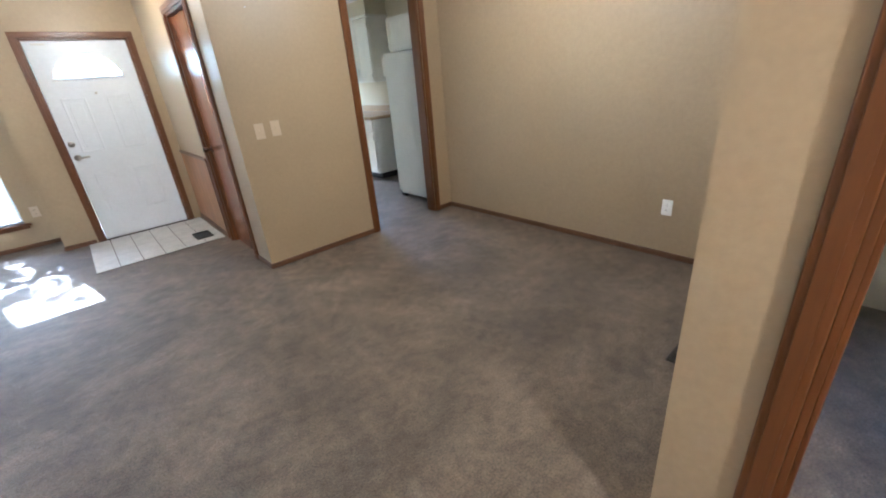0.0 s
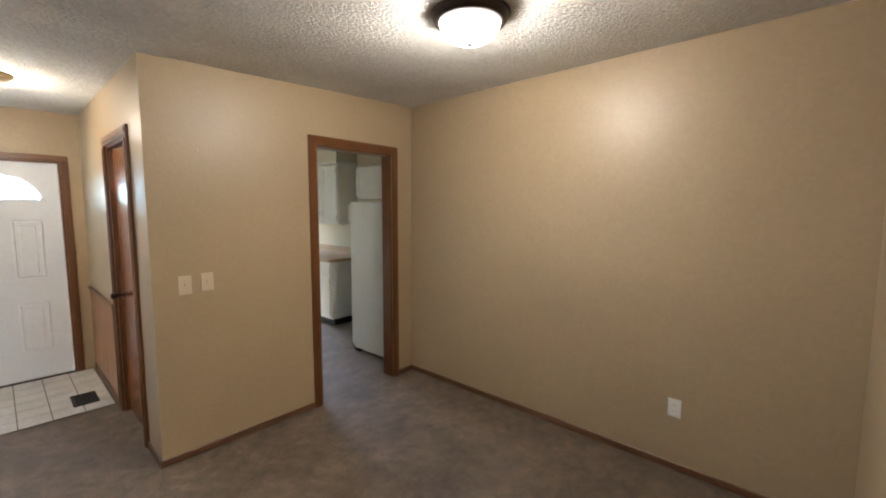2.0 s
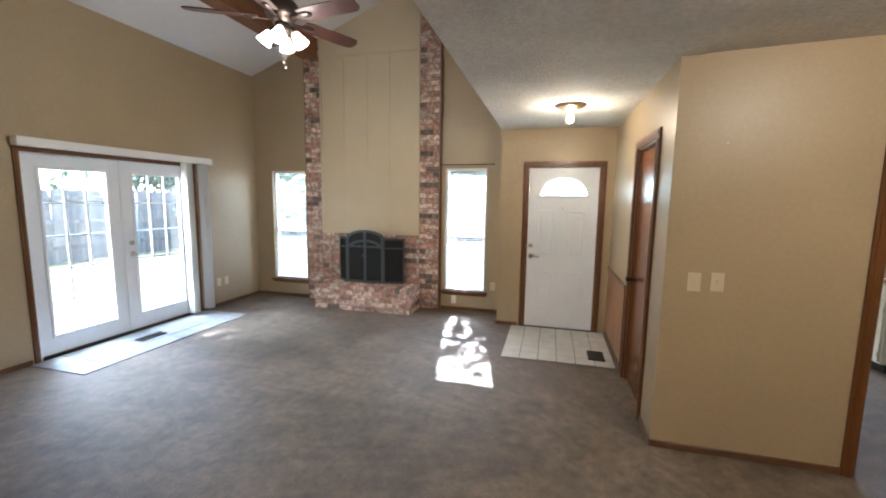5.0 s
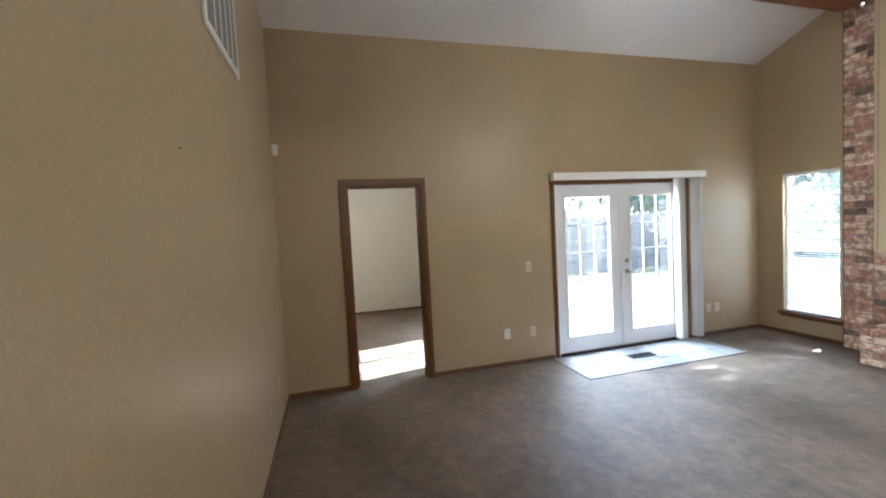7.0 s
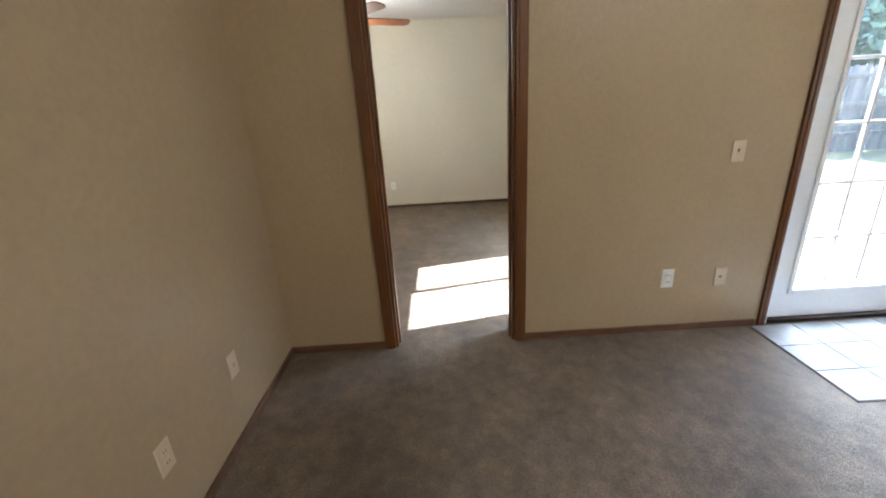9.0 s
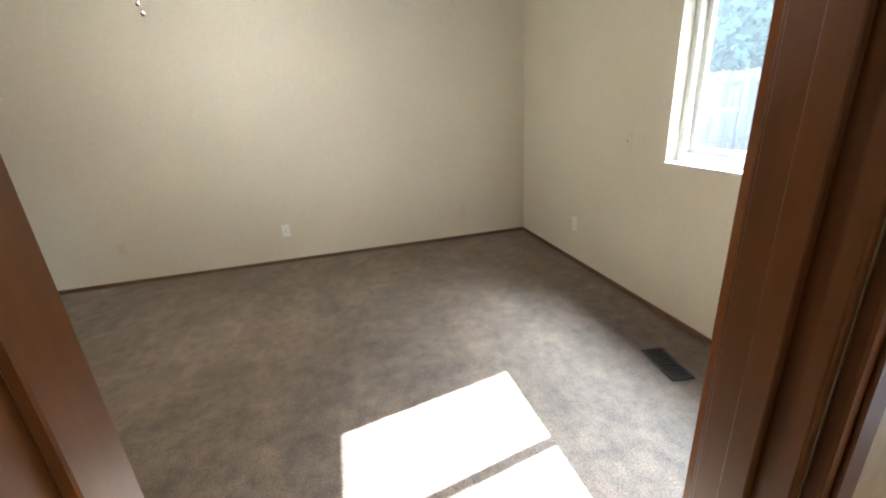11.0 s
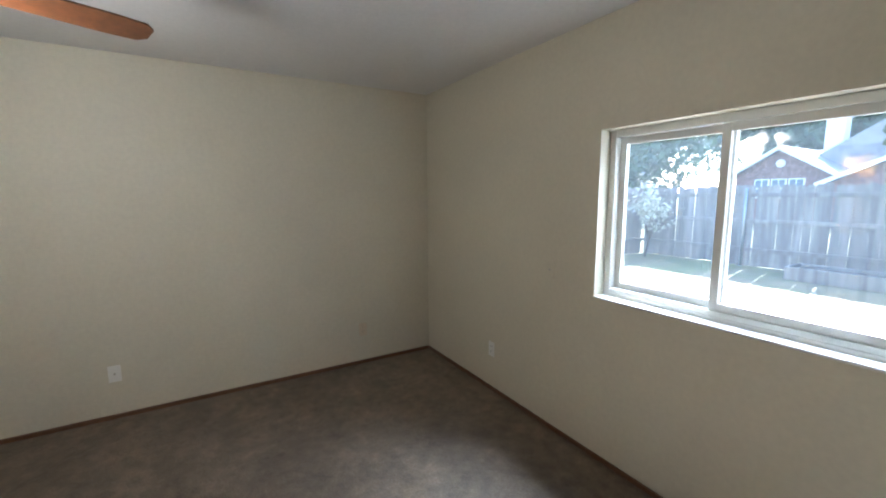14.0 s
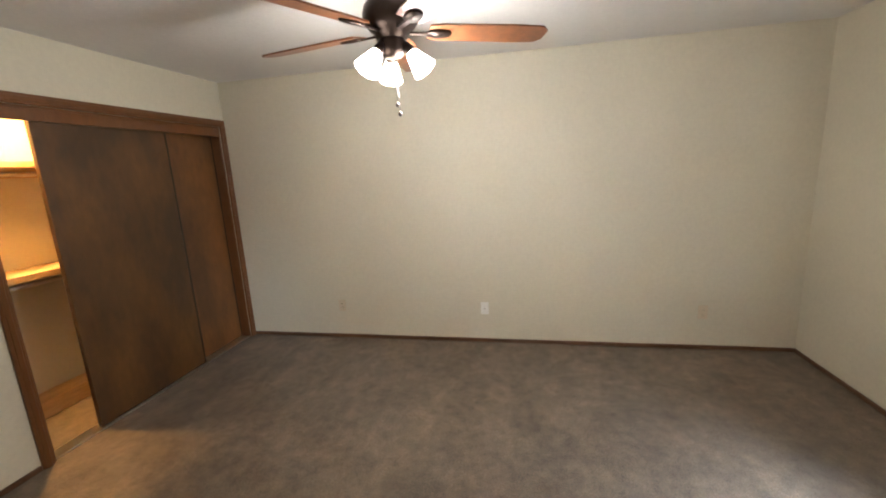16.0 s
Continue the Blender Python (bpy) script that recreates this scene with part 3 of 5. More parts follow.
def flush_door(name, label, x, y, turn, width, height, mat, knob_mat):
    """A flush slab; local x runs from the hinge to the free edge, its faces look along y."""
    t = thing(name, label, "door", x, y, 0.0, turn=turn)
    part("slab", box(0.0, width, -0.0175, 0.0175, 0.014, height, 0.002), mat, t)
    for s in (1, -1):
        knob(t, Matrix.Translation((width - 0.065, -0.0175 * s, 0.93)) @ pose(0, 0, 0, 90 * s), knob_mat)
    part("latch_plate", box(width, width + 0.002, -0.012, 0.012, 0.90, 0.96), knob_mat, t)
    for z in (0.22, 1.0, height - 0.22):
        part("hinge", box(-0.009, 0.004, -0.024, -0.0175, z - 0.045, z + 0.045, 0.002), knob_mat, t)
    return t


# coat closet door: hinged at its south end, closed
flush_door("closet_door", "closed birch veneer flush closet door with a knob", 0.045, CD[0] + 0.02, 90, CD[1] - CD[0] - 0.04, 2.005, DOORWOOD, BRONZE)
# bedroom door: swung open against the east wall
flush_door("bedroom_door", "open stained wooden flush bedroom door with brass knob", BE - 0.02, BD[1] + 0.012, 97, 0.70, 1.975, DOORWOOD, BRASS)


def french_leaf(parent, y0, y1, handle):
    """One glazed door leaf at x = W - 0.06, from y0 to y1, with three by five lights."""
    xa, xb, z0, z1 = W - 0.075, W - 0.03, 0.03, 1.95
    g0, g1, h0, h1 = y0 + 0.135, y1 - 0.15, 0.215, 1.815
    bm = bmesh.new()
    for a, b, c, d in ((y0, g0, z0, z1), (g1, y1, z0, z1), (g0, g1, z0, h0), (g0, g1, h1, z1)):
        add_box(bm, xa, xb, a, b, c, d)
    bmesh.ops.remove_doubles(bm, verts=bm.verts, dist=0.0005)
    leaf = part("door_leaf", bm, WHITE, parent)
    bm = bmesh.new()
    for a, b, c, d in ((g0 - 0.03, g0, h0 - 0.03, h1 + 0.03), (g1, g1 + 0.03, h0 - 0.03, h1 + 0.03), (g0, g1, h0 - 0.03, h0), (g0, g1, h1, h1 + 0.03)):
        add_box(bm, xb, xb + 0.01, a, b, c, d, 0.004)
    part("glazing_bead", bm, WHITE, leaf)
    for i in (1, 2):
        y = g0 + (g1 - g0) * i / 3
        part("glazing_bar", box(xa + 0.015, xb - 0.008, y - 0.009, y + 0.009, h0, h1, 0.003), WHITE, leaf)
    for i in range(1, 5):
        z = h0 + (h1 - h0) * i / 5
        part("glazing_bar", box(xa + 0.015, xb - 0.010, g0, g1, z - 0.009, z + 0.009, 0.003), WHITE, leaf)
    p = part("pane", box(xa + 0.020, xa + 0.024, g0, g1, h0, h1), GLASS, leaf)
    p.visible_shadow = False
    rot = pose(0, 0, 0, 0, 90)
    if handle is not None:
        part("deadbolt", lathe([(0, 0), (0.028, 0), (0.028, 0.012), (0.018, 0.022), (0, 0.022)], Matrix.Translation((xb, handle, 1.04)) @ rot), NICKEL, leaf)
        bm = lathe([(0, 0), (0.03, 0), (0.03, 0.008), (0.011, 0.012), (0.011, 0.05), (0, 0.05)], Matrix.Translation((xb, handle, 0.91)) @ rot)
        add_box(bm, xb + 0.038, xb + 0.052, handle - 0.005, handle + 0.10, 0.90, 0.918, 0.004)
        part("lever_handle", bm, NICKEL, leaf)
    return leaf


patio = thing("french_door", "white glazed french double doors, closed", "door", 0, 0, 0)
PM = 0.712
french_leaf(patio, PD[0] + 0.025, PM - 0.002, None)
french_leaf(patio, PM + 0.002, PD[1] - 0.025, PM + 0.075)
part("astragal", box(W - 0.03, W - 0.018, PM - 0.02, PM + 0.02, 0.03, 1.95, 0.004), WHITE, patio)
for z in (0.25, 1.0, 1.78):
    part("hinge", box(W - 0.03, W - 0.018, PD[0] + 0.018, PD[0] + 0.034, z - 0.05, z + 0.05, 0.003), BRONZE, patio)
for a, b, c, d in ((PD[0], PD[0] + 0.022, 0, 1.96), (PD[1] - 0.022, PD[1], 0, 1.96)):
    part("side_jamb", box(W - 0.12, W - 0.002, a, b, c, d), WHITE, patio)
part("head_jamb", box(W - 0.12, W - 0.002, PD[0] + 0.022, PD[1] - 0.022, 1.952, 1.96), WHITE, patio)
part("sill", box(W - 0.16, W, PD[0] + 0.022, PD[1] - 0.022, 0.0, 0.028, 0.004), BRONZE, patio, "dark bronze threshold")

# vertical blinds, drawn to the north side
blinds = thing("vertical_blind", "white vertical blind stacked open under a valance", "blind", 0, 0, 0)
part("valance", box(W + 0.02, W + 0.11, PD[0] - 0.06, 1.865, 2.005, 2.085, 0.006), BLIND, blinds, "white box valance")
part("head_rail", box(W + 0.04, W + 0.085, PD[0], 1.84, 2.012, 2.05), BLIND, blinds)
vane = mesh("vane", box(-0.045, 0.045, -0.0008, 0.0008, 0.0, 1.965), BLIND)
for i in range(11):
    ob = new("vane", vane)
    ob.matrix_basis = pose(W + 0.062, 1.445 + i * 0.02 if i < 6 else 1.70 + (i - 6) * 0.022, 0.035, 0, 0, 8 * math.sin(i * 2.3))
    ob.parent = blinds


# ---- windows ----
def single_hung(name, o, label, slats):
    x0, x1, z0, z1 = o
    t = thing(name, label, "window", 0, 0, 0)
    tagged(t, kind="structure")
    ya, yb, f = N + 0.055, N + 0.115, 0.035
    for nm, a, b, c, d in (("frame_side", x0, x0 + f, z0, z1), ("frame_side", x1 - f, x1, z0, z1), ("frame_head", x0 + f, x1 - f, z1 - f, z1), ("frame_foot", x0 + f, x1 - f, z0, z0 + f)):
        part(nm, box(a, b, ya, yb, c, d, 0.003), VINYL, t)
    mid = z0 + 0.46 * (z1 - z0)
    part("meeting_rail", box(x0 + f, x1 - f, ya + 0.01, yb - 0.01, mid - 0.02, mid + 0.02, 0.003), VINYL, t)
    for c, d in ((z0 + f, mid - 0.02), (mid + 0.02, z1 - f)):
        p = part("pane", box(x0 + f, x1 - f, ya + 0.03, ya + 0.034, c, d), GLASS, t)
        p.visible_shadow = False
    part("sill", box(x0 - 0.05, x1 + 0.05, N - 0.04, N + 0.055, z0 - 0.03, z0, 0.006), TRIM, t, "stained wooden window sill")
    part("apron", box(x0 - 0.03, x1 + 0.03, N - 0.014, N, z0 - 0.06, z0 - 0.03, 0.003), TRIM, t)
    if slats:
        b = thing("mini_blind", "white horizontal mini blind, lowered and half open", "blind", 0, 0, 0)
        part("head_rail", box(x0 + 0.01, x1 - 0.01, N + 0.012, N + 0.048, z1 - 0.03, z1 - 0.003, 0.003), BLIND, b)
        part("bottom_rail", box(x0 + 0.015, x1 - 0.015, N + 0.02, N + 0.042, z0 + 0.012, z0 + 0.026, 0.003), BLIND, b)
        n = 62
        sl = mesh("slat", box(x0 + 0.012, x1 - 0.012, -0.0115, 0.0115, -0.0006, 0.0006), BLIND)
        for i in range(n):
            ob = new("slat", sl)
            ob.matrix_basis = pose(0, N + 0.03, z0 + 0.04 + (z1 - z0 - 0.08) * i / (n - 1), slats + 3 * math.sin(i * 1.7))
            ob.parent = b
        for x in (x0 + 0.12, x1 - 0.12):
            part("ladder_cord", box(x - 0.0008, x + 0.0008, N + 0.018, N + 0.0195, z0 + 0.02, z1 - 0.02), BLIND, b)
    return t


single_hung("window_1", WL, "tall white single-hung window with a stained sill", 6)
single_hung("window_2", WR, "tall white single-hung window with a stained sill", 20)
# curtain rod wire above the second window
rod = thing("curtain_rod", "thin bronze curtain rod above a window", "curtain rod", 0, 0, 0)
part("rod", tube([(WR[0] - 0.06, N - 0.035, WR[3] + 0.045), (WR[1] + 0.10, N - 0.035, WR[3] + 0.05)], 0.005), BRONZE, rod)
for x in (WR[0] - 0.05, WR[1] + 0.09):
    part("bracket", box(x - 0.008, x + 0.008, N - 0.042, N, WR[3] + 0.038, WR[3] + 0.058, 0.002), BRONZE, rod)

bw = thing("window_3", "white vinyl horizontal sliding bedroom window", "window", 0, 0, 0)
tagged(bw, kind="structure")
x0, x1, z0, z1 = BWIN
ya, yb = BN + 0.075, BN + 0.15
for nm, a, b, c, d in (("frame_side", x0, x0 + 0.04, z0, z1), ("frame_side", x1 - 0.04, x1, z0, z1), ("frame_head", x0 + 0.04, x1 - 0.04, z1 - 0.04, z1), ("frame_foot", x0 + 0.04, x1 - 0.04, z0, z0 + 0.045)):
    part(nm, box(a, b, ya, yb, c, d, 0.003), VINYL, bw)
mx = -6.515
for a, b, y in ((x0 + 0.04, mx + 0.022, ya + 0.040), (mx - 0.022, x1 - 0.04, ya + 0.010)):
    f = 0.036
    bm = bmesh.new()
    for p, q, c, d in ((a, a + f, z0 + 0.045, z1 - 0.04), (b - f, b, z0 + 0.045, z1 - 0.04), (a + f, b - f, z0 + 0.045, z0 + 0.045 + f), (a + f, b - f, z1 - 0.04 - f, z1 - 0.04)):
        add_box(bm, p, q, y, y + 0.026, c, d, 0.002)
    sash = part("sash", bm, VINYL, bw)
    p = part("pane", box(a + f, b - f, y + 0.011, y + 0.015, z0 + 0.045 + f, z1 - 0.04 - f), GLASS, sash)
    p.visible_shadow = False
part("track", box(x0 + 0.04, x1 - 0.04, ya - 0.004, ya + 0.008, z0 + 0.0, z0 + 0.02, 0.002), VINYL, bw)
part("sill", box(x0 - 0.004, x1 + 0.004, BN - 0.012, ya - 0.004, z0 - 0.012, z0 + 0.002, 0.003), VINYL, bw, "thin white window sill")


# ---- wall plates and small fixtures ----
def plate(name, label, m, kind, mat):
    """A cover plate; its local z looks out of the wall, its local y is up."""
    t = thing(name, label, "outlet" if kind != "switch" else "light switch", 0, 0, 0)
    t.matrix_basis = m
    part("cover_plate", box(-0.036, 0.036, -0.058, 0.058, 0.0, 0.006, 0.003), mat, t)
    if kind == "outlet":
        for s in (-0.021, 0.021):
            soc = part("socket", box(-0.017, 0.017, s - 0.014, s + 0.014, 0.006, 0.0085, 0.003), mat, t)
            for dx in (-0.006, 0.006):
                part("slot", box(dx - 0.0012, dx + 0.0012, s - 0.004, s + 0.006, 0.0085, 0.0088), SLOT, soc)
    elif kind == "switch":
        part("toggle", box(-0.005, 0.005, -0.004, 0.014, 0.006, 0.018, 0.002), mat, t)
    elif kind == "jack":
        part("jack", lathe([(0, 0.006), (0.007, 0.006), (0.007, 0.014), (0, 0.014)], None, 10), NICKEL, t)
    for s in (-0.042, 0.042):
        part("screw", lathe([(0, 0.006), (0.0032, 0.006), (0.0028, 0.0072), (0, 0.0072)], None, 8), mat, t).location.y = s
    return t


def face(nx, ny):
    """Turns a plate so that it looks along (nx, ny)."""
    return pose(0, 0, 0, 90, 0, math.degrees(math.atan2(nx, -ny)))


def put_plate(x, y, z, nx, ny, kind, mat, label, name):
    return plate(name, label, Matrix.Translation((x, y, z)) @ face(nx, ny), kind, mat)


put_plate(0.17, 0.0, 1.105, 0, -1, "switch", ALMOND, "almond light switch on the kitchen wall", "light_switch")
put_plate(0.295, 0.0, 1.112, 0, -1, "switch", ALMOND, "almond light switch on the kitchen wall", "light_switch")
put_plate(E, -2.30, 0.385, -1, 0, "outlet", WHITEPLASTIC, "white wall outlet on the dining wall", "wall_outlet")
put_plate(W, -0.535, 1.07, 1, 0, "switch", ALMOND, "almond light switch beside the french doors", "light_switch")
put_plate(W, -0.82, 0.352, 1, 0, "outlet", WHITEPLASTIC, "white wall outlet on the tan wall", "wall_outlet")
put_plate(W, -0.508, 0.345, 1, 0, "jack", ALMOND, "almond cable jack plate on the tan wall", "wall_jack")
put_plate(W, 1.98, 0.35, 1, 0, "outlet", ALMOND, "almond wall outlet near the corner", "wall_outlet")
put_plate(W, 2.12, 0.35, 1, 0, "jack", ALMOND, "almond cable plate near the corner", "wall_jack")
put_plate(-2.006, N, 0.15, 0, -1, "outlet", WHITEPLASTIC, "white wall outlet under the window", "wall_outlet")
put_plate(-1.447, N, 0.378, 0, -1, "outlet", ALMOND, "almond wall outlet beside the window", "wall_outlet")
put_plate(-4.195, S, 0.347, 0, 1, "outlet", ALMOND, "almond wall outlet on the long wall", "wall_outlet")
put_plate(-4.68, S, 0.362, 0, 1, "jack", ALMOND, "almond cable plate on the long wall", "wall_jack")
tape = thing("tape_scrap", "torn yellowish tape scrap stuck to the wall", "tape", -3.546, S, 0.34)
part("strip", prism([(-0.016, 0.0), (0.006, 0.004), (0.014, 0.030), (0.010, 0.066), (-0.004, 0.080), (-0.010, 0.052), (-0.018, 0.034)], "y", 0.0, 0.0015), TAPE, tape)
# Each small dark body stands in for a nail hole in the wall.
for hx, hz in ((-3.765, 1.862), (-2.829, 1.861)):
    hook = thing("picture_nail", "small dark nail standing in for a nail hole", "nail", hx, S, hz)
    part("shank", tube([(0, 0, 0), (0, 0.005, 0.001)], 0.002, 8), BRONZE, hook)
    part("head", lathe([(0, 0), (0.004, 0), (0.003, 0.002), (0, 0.002)], Matrix.Translation((0, 0.005, 0.001)) @ pose(0, 0, 0, -90), 10), BRONZE, hook)
put_plate(BW, -1.013, 0.32, 1, 0, "outlet", ALMOND, "almond wall outlet on the cream wall", "wall_outlet")
put_plate(BW, -2.785, 0.322, 1, 0, "jack", WHITEPLASTIC, "cream cable plate on the bedroom wall", "wall_jack")
put_plate(BW, -4.16, 0.325, 1, 0, "outlet", ALMOND, "almond wall outlet near the closet", "wall_outlet")
put_plate(-8.015, BN, 0.336, 0, -1, "outlet", WHITEPLASTIC, "white wall outlet under the bedroom window", "wall_outlet")
put_plate(-7.425, BN, 1.056, 0, -1, "jack", CREAM, "painted-over blank plate on the cream wall", "blank_plate")

sensor = thing("alarm_detector", "small white alarm detector in the wall corner", "detector", W + 0.03, S + 0.03, 2.29)
part("housing", box(-0.025, 0.025, -0.025, 0.025, 0.0, 0.10, 0.010, pose(0, 0, 0, 0, 0, 45)), WHITEPLASTIC, sensor)
part("lens", box(-0.016, 0.016, 0.022, 0.028, 0.02, 0.06, 0.004, pose(0, 0, 0, 0, 0, -45)), WHITEPLASTIC, sensor)
bell = thing("door_sensor", "small white alarm contact on the window wall", "detector", JOG - 0.04, N - 0.002, 1.45)
part("housing", box(-0.012, 0.012, -0.014, 0.0, 0.0, 0.05, 0.003), WHITEPLASTIC, bell)

# return air grille high on the south wall
grille = thing("air_grille", "white louvred return air grille high on the wall", "vent", 0, 0, 0)
gx0, gx1, gz0, gz1 = -3.93, -3.25, 2.48, 3.02
for nm, a, b, c, d in (("frame_side", gx0, gx0 + 0.045, gz0, gz1), ("frame_side", gx1 - 0.045, gx1, gz0, gz1), ("frame_top", gx0 + 0.045, gx1 - 0.045, gz1 - 0.045, gz1), ("frame_bottom", gx0 + 0.045, gx1 - 0.045, gz0, gz0 + 0.045)):
    part(nm, box(a, b, S, S + 0.016, c, d, 0.004), VENTM, grille)
part("duct_back", box(gx0 + 0.045, gx1 - 0.045, S, S + 0.002, gz0 + 0.045, gz1 - 0.045), SLOT, grille)
slatm = mesh("louvre", box(-0.0012, 0.0012, -0.009, 0.009, gz0 + 0.045, gz1 - 0.045), LOUVRE)
for i in range(15):
    ob = new("louvre", slatm)
    ob.matrix_basis = pose(gx0 + 0.065 + i * 0.039, S + 0.010, 0, 0, 0, 30)
    ob.parent = grille
for i in range(1, 5):
    x = gx0 + 0.045 + (gx1 - gx0 - 0.09) * i / 5
    part("rib", box(x - 0.006, x + 0.006, S + 0.004, S + 0.020, gz0 + 0.045, gz1 - 0.045), VENTM, grille)


def register(name, label, x, y, turn, length, width, mat, z=0.0):
    t = thing(name, label, "floor vent", x, y, z, turn=turn)
    bm = bmesh.new()
    for a, b, c, d in ((-length / 2, length / 2, -width / 2, -width / 2 + 0.015), (-length / 2, length / 2, width / 2 - 0.015, width / 2),
                       (-length / 2, -length / 2 + 0.015, -width / 2 + 0.015, width / 2 - 0.015), (length / 2 - 0.015, length / 2, -width / 2 + 0.015, width / 2 - 0.015)):
        add_box(bm, a, b, c, d, 0.0, 0.012, 0.003)
    part("frame", bm, mat, t)
    part("duct", box(-length / 2 + 0.015, length / 2 - 0.015, -width / 2 + 0.015, width / 2 - 0.015, 0.0, 0.003), SLOT, t)
    n = int(length / 0.022)
    for i in range(1, n):
        xx = -length / 2 + length * i / n
        part("fin", box(xx - 0.002, xx + 0.002, -width / 2 + 0.015, width / 2 - 0.015, 0.003, 0.010), mat, t)


register("floor_register", "dark bronze floor register in the entry tiles", -0.19, 1.50, 0, 0.16, 0.25, BROWNVENT, 0.0095)
register("floor_register", "brown floor register in the patio tiles", -4.965, 0.64, 90, 0.30, 0.11, BROWNVENT, 0.0095)
register("floor_register", "brown floor register in the dining carpet", 1.06, -2.86, 0, 0.30, 0.13, BROWNVENT)
register("floor_register", "brown floor register in the bedroom carpet", -6.525, -0.685, -8, 0.27, 0.12, BROWNVENT)

nail = thing("picture_nail", "small bright nail stuck in the tan wall", "nail", 0.275, 0.0, 1.93)
part("shank", tube([(0, 0, 0), (0, -0.016, 0.004)], 0.002, 8), NICKEL, nail)
part("head", lathe([(0, 0), (0.005, 0), (0.004, 0.002), (0, 0.002)], Matrix.Translation((0, -0.016, 0.004)) @ pose(0, 0, 0, 90), 10), NICKEL, nail)

# wooden wainscot with a cap beside the front door
wains = thing("wainscot", "oak veneer wainscot with a dark cap rail", "wainscot", 0, 0, 0)
part("panel", box(-0.010, 0.0, 1.19, DOORY - 0.02, 0.06, 0.80), OAK, wains)
part("cap_rail", box(-0.024, 0.0, 1.16, DOORY - 0.02, 0.80, 0.83, 0.004), TRIM, wains)
part("edge_strip", box(-0.020, 0.0, 1.16, 1.19, 0.0, 0.80, 0.003), TRIM, wains)
part("foot_rail", box(-0.018, 0.0, 1.19, DOORY - 0.02, 0.0, 0.06, 0.004), BASE, wains)


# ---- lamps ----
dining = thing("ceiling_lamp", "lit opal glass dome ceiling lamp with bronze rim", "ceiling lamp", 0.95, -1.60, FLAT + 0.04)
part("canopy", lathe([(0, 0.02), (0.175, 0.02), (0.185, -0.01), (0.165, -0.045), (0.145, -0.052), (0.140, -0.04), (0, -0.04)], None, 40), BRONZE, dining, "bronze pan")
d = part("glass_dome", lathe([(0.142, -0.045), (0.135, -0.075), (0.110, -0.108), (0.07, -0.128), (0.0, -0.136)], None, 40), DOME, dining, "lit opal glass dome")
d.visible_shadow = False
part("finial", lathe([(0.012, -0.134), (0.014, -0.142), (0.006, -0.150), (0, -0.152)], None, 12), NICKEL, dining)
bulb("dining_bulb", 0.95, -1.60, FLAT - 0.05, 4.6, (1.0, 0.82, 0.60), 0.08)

# Unseen hall lamp, added to account for the bright hall wall.
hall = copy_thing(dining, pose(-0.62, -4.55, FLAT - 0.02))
tagged(hall, "lit opal dome ceiling lamp assumed in the hall, unseen")
bulb("hall_fill_bulb", -0.62, -4.55, FLAT - 0.22, 6.5, (1.0, 0.80, 0.60), 0.08)

entry = thing("ceiling_lamp", "bare bulb ceiling lamp on a bronze base", "ceiling lamp", -0.57, 1.155, FLAT)
part("base_pan", lathe([(0, 0), (0.135, 0), (0.135, -0.012), (0.10, -0.035), (0.05, -0.045), (0, -0.045)], None, 32), BRASS, entry, "amber brass pan")
d = part("light_bulb", lathe([(0.014, -0.045), (0.016, -0.065), (0.032, -0.10), (0.036, -0.125), (0.026, -0.15), (0, -0.158)], None, 20), AMBER, entry, "lit bulb")
d.visible_shadow = False
bulb("entry_bulb", -0.57, 1.155, FLAT - 0.20, 1.5, (1.0, 0.78, 0.52), 0.03)


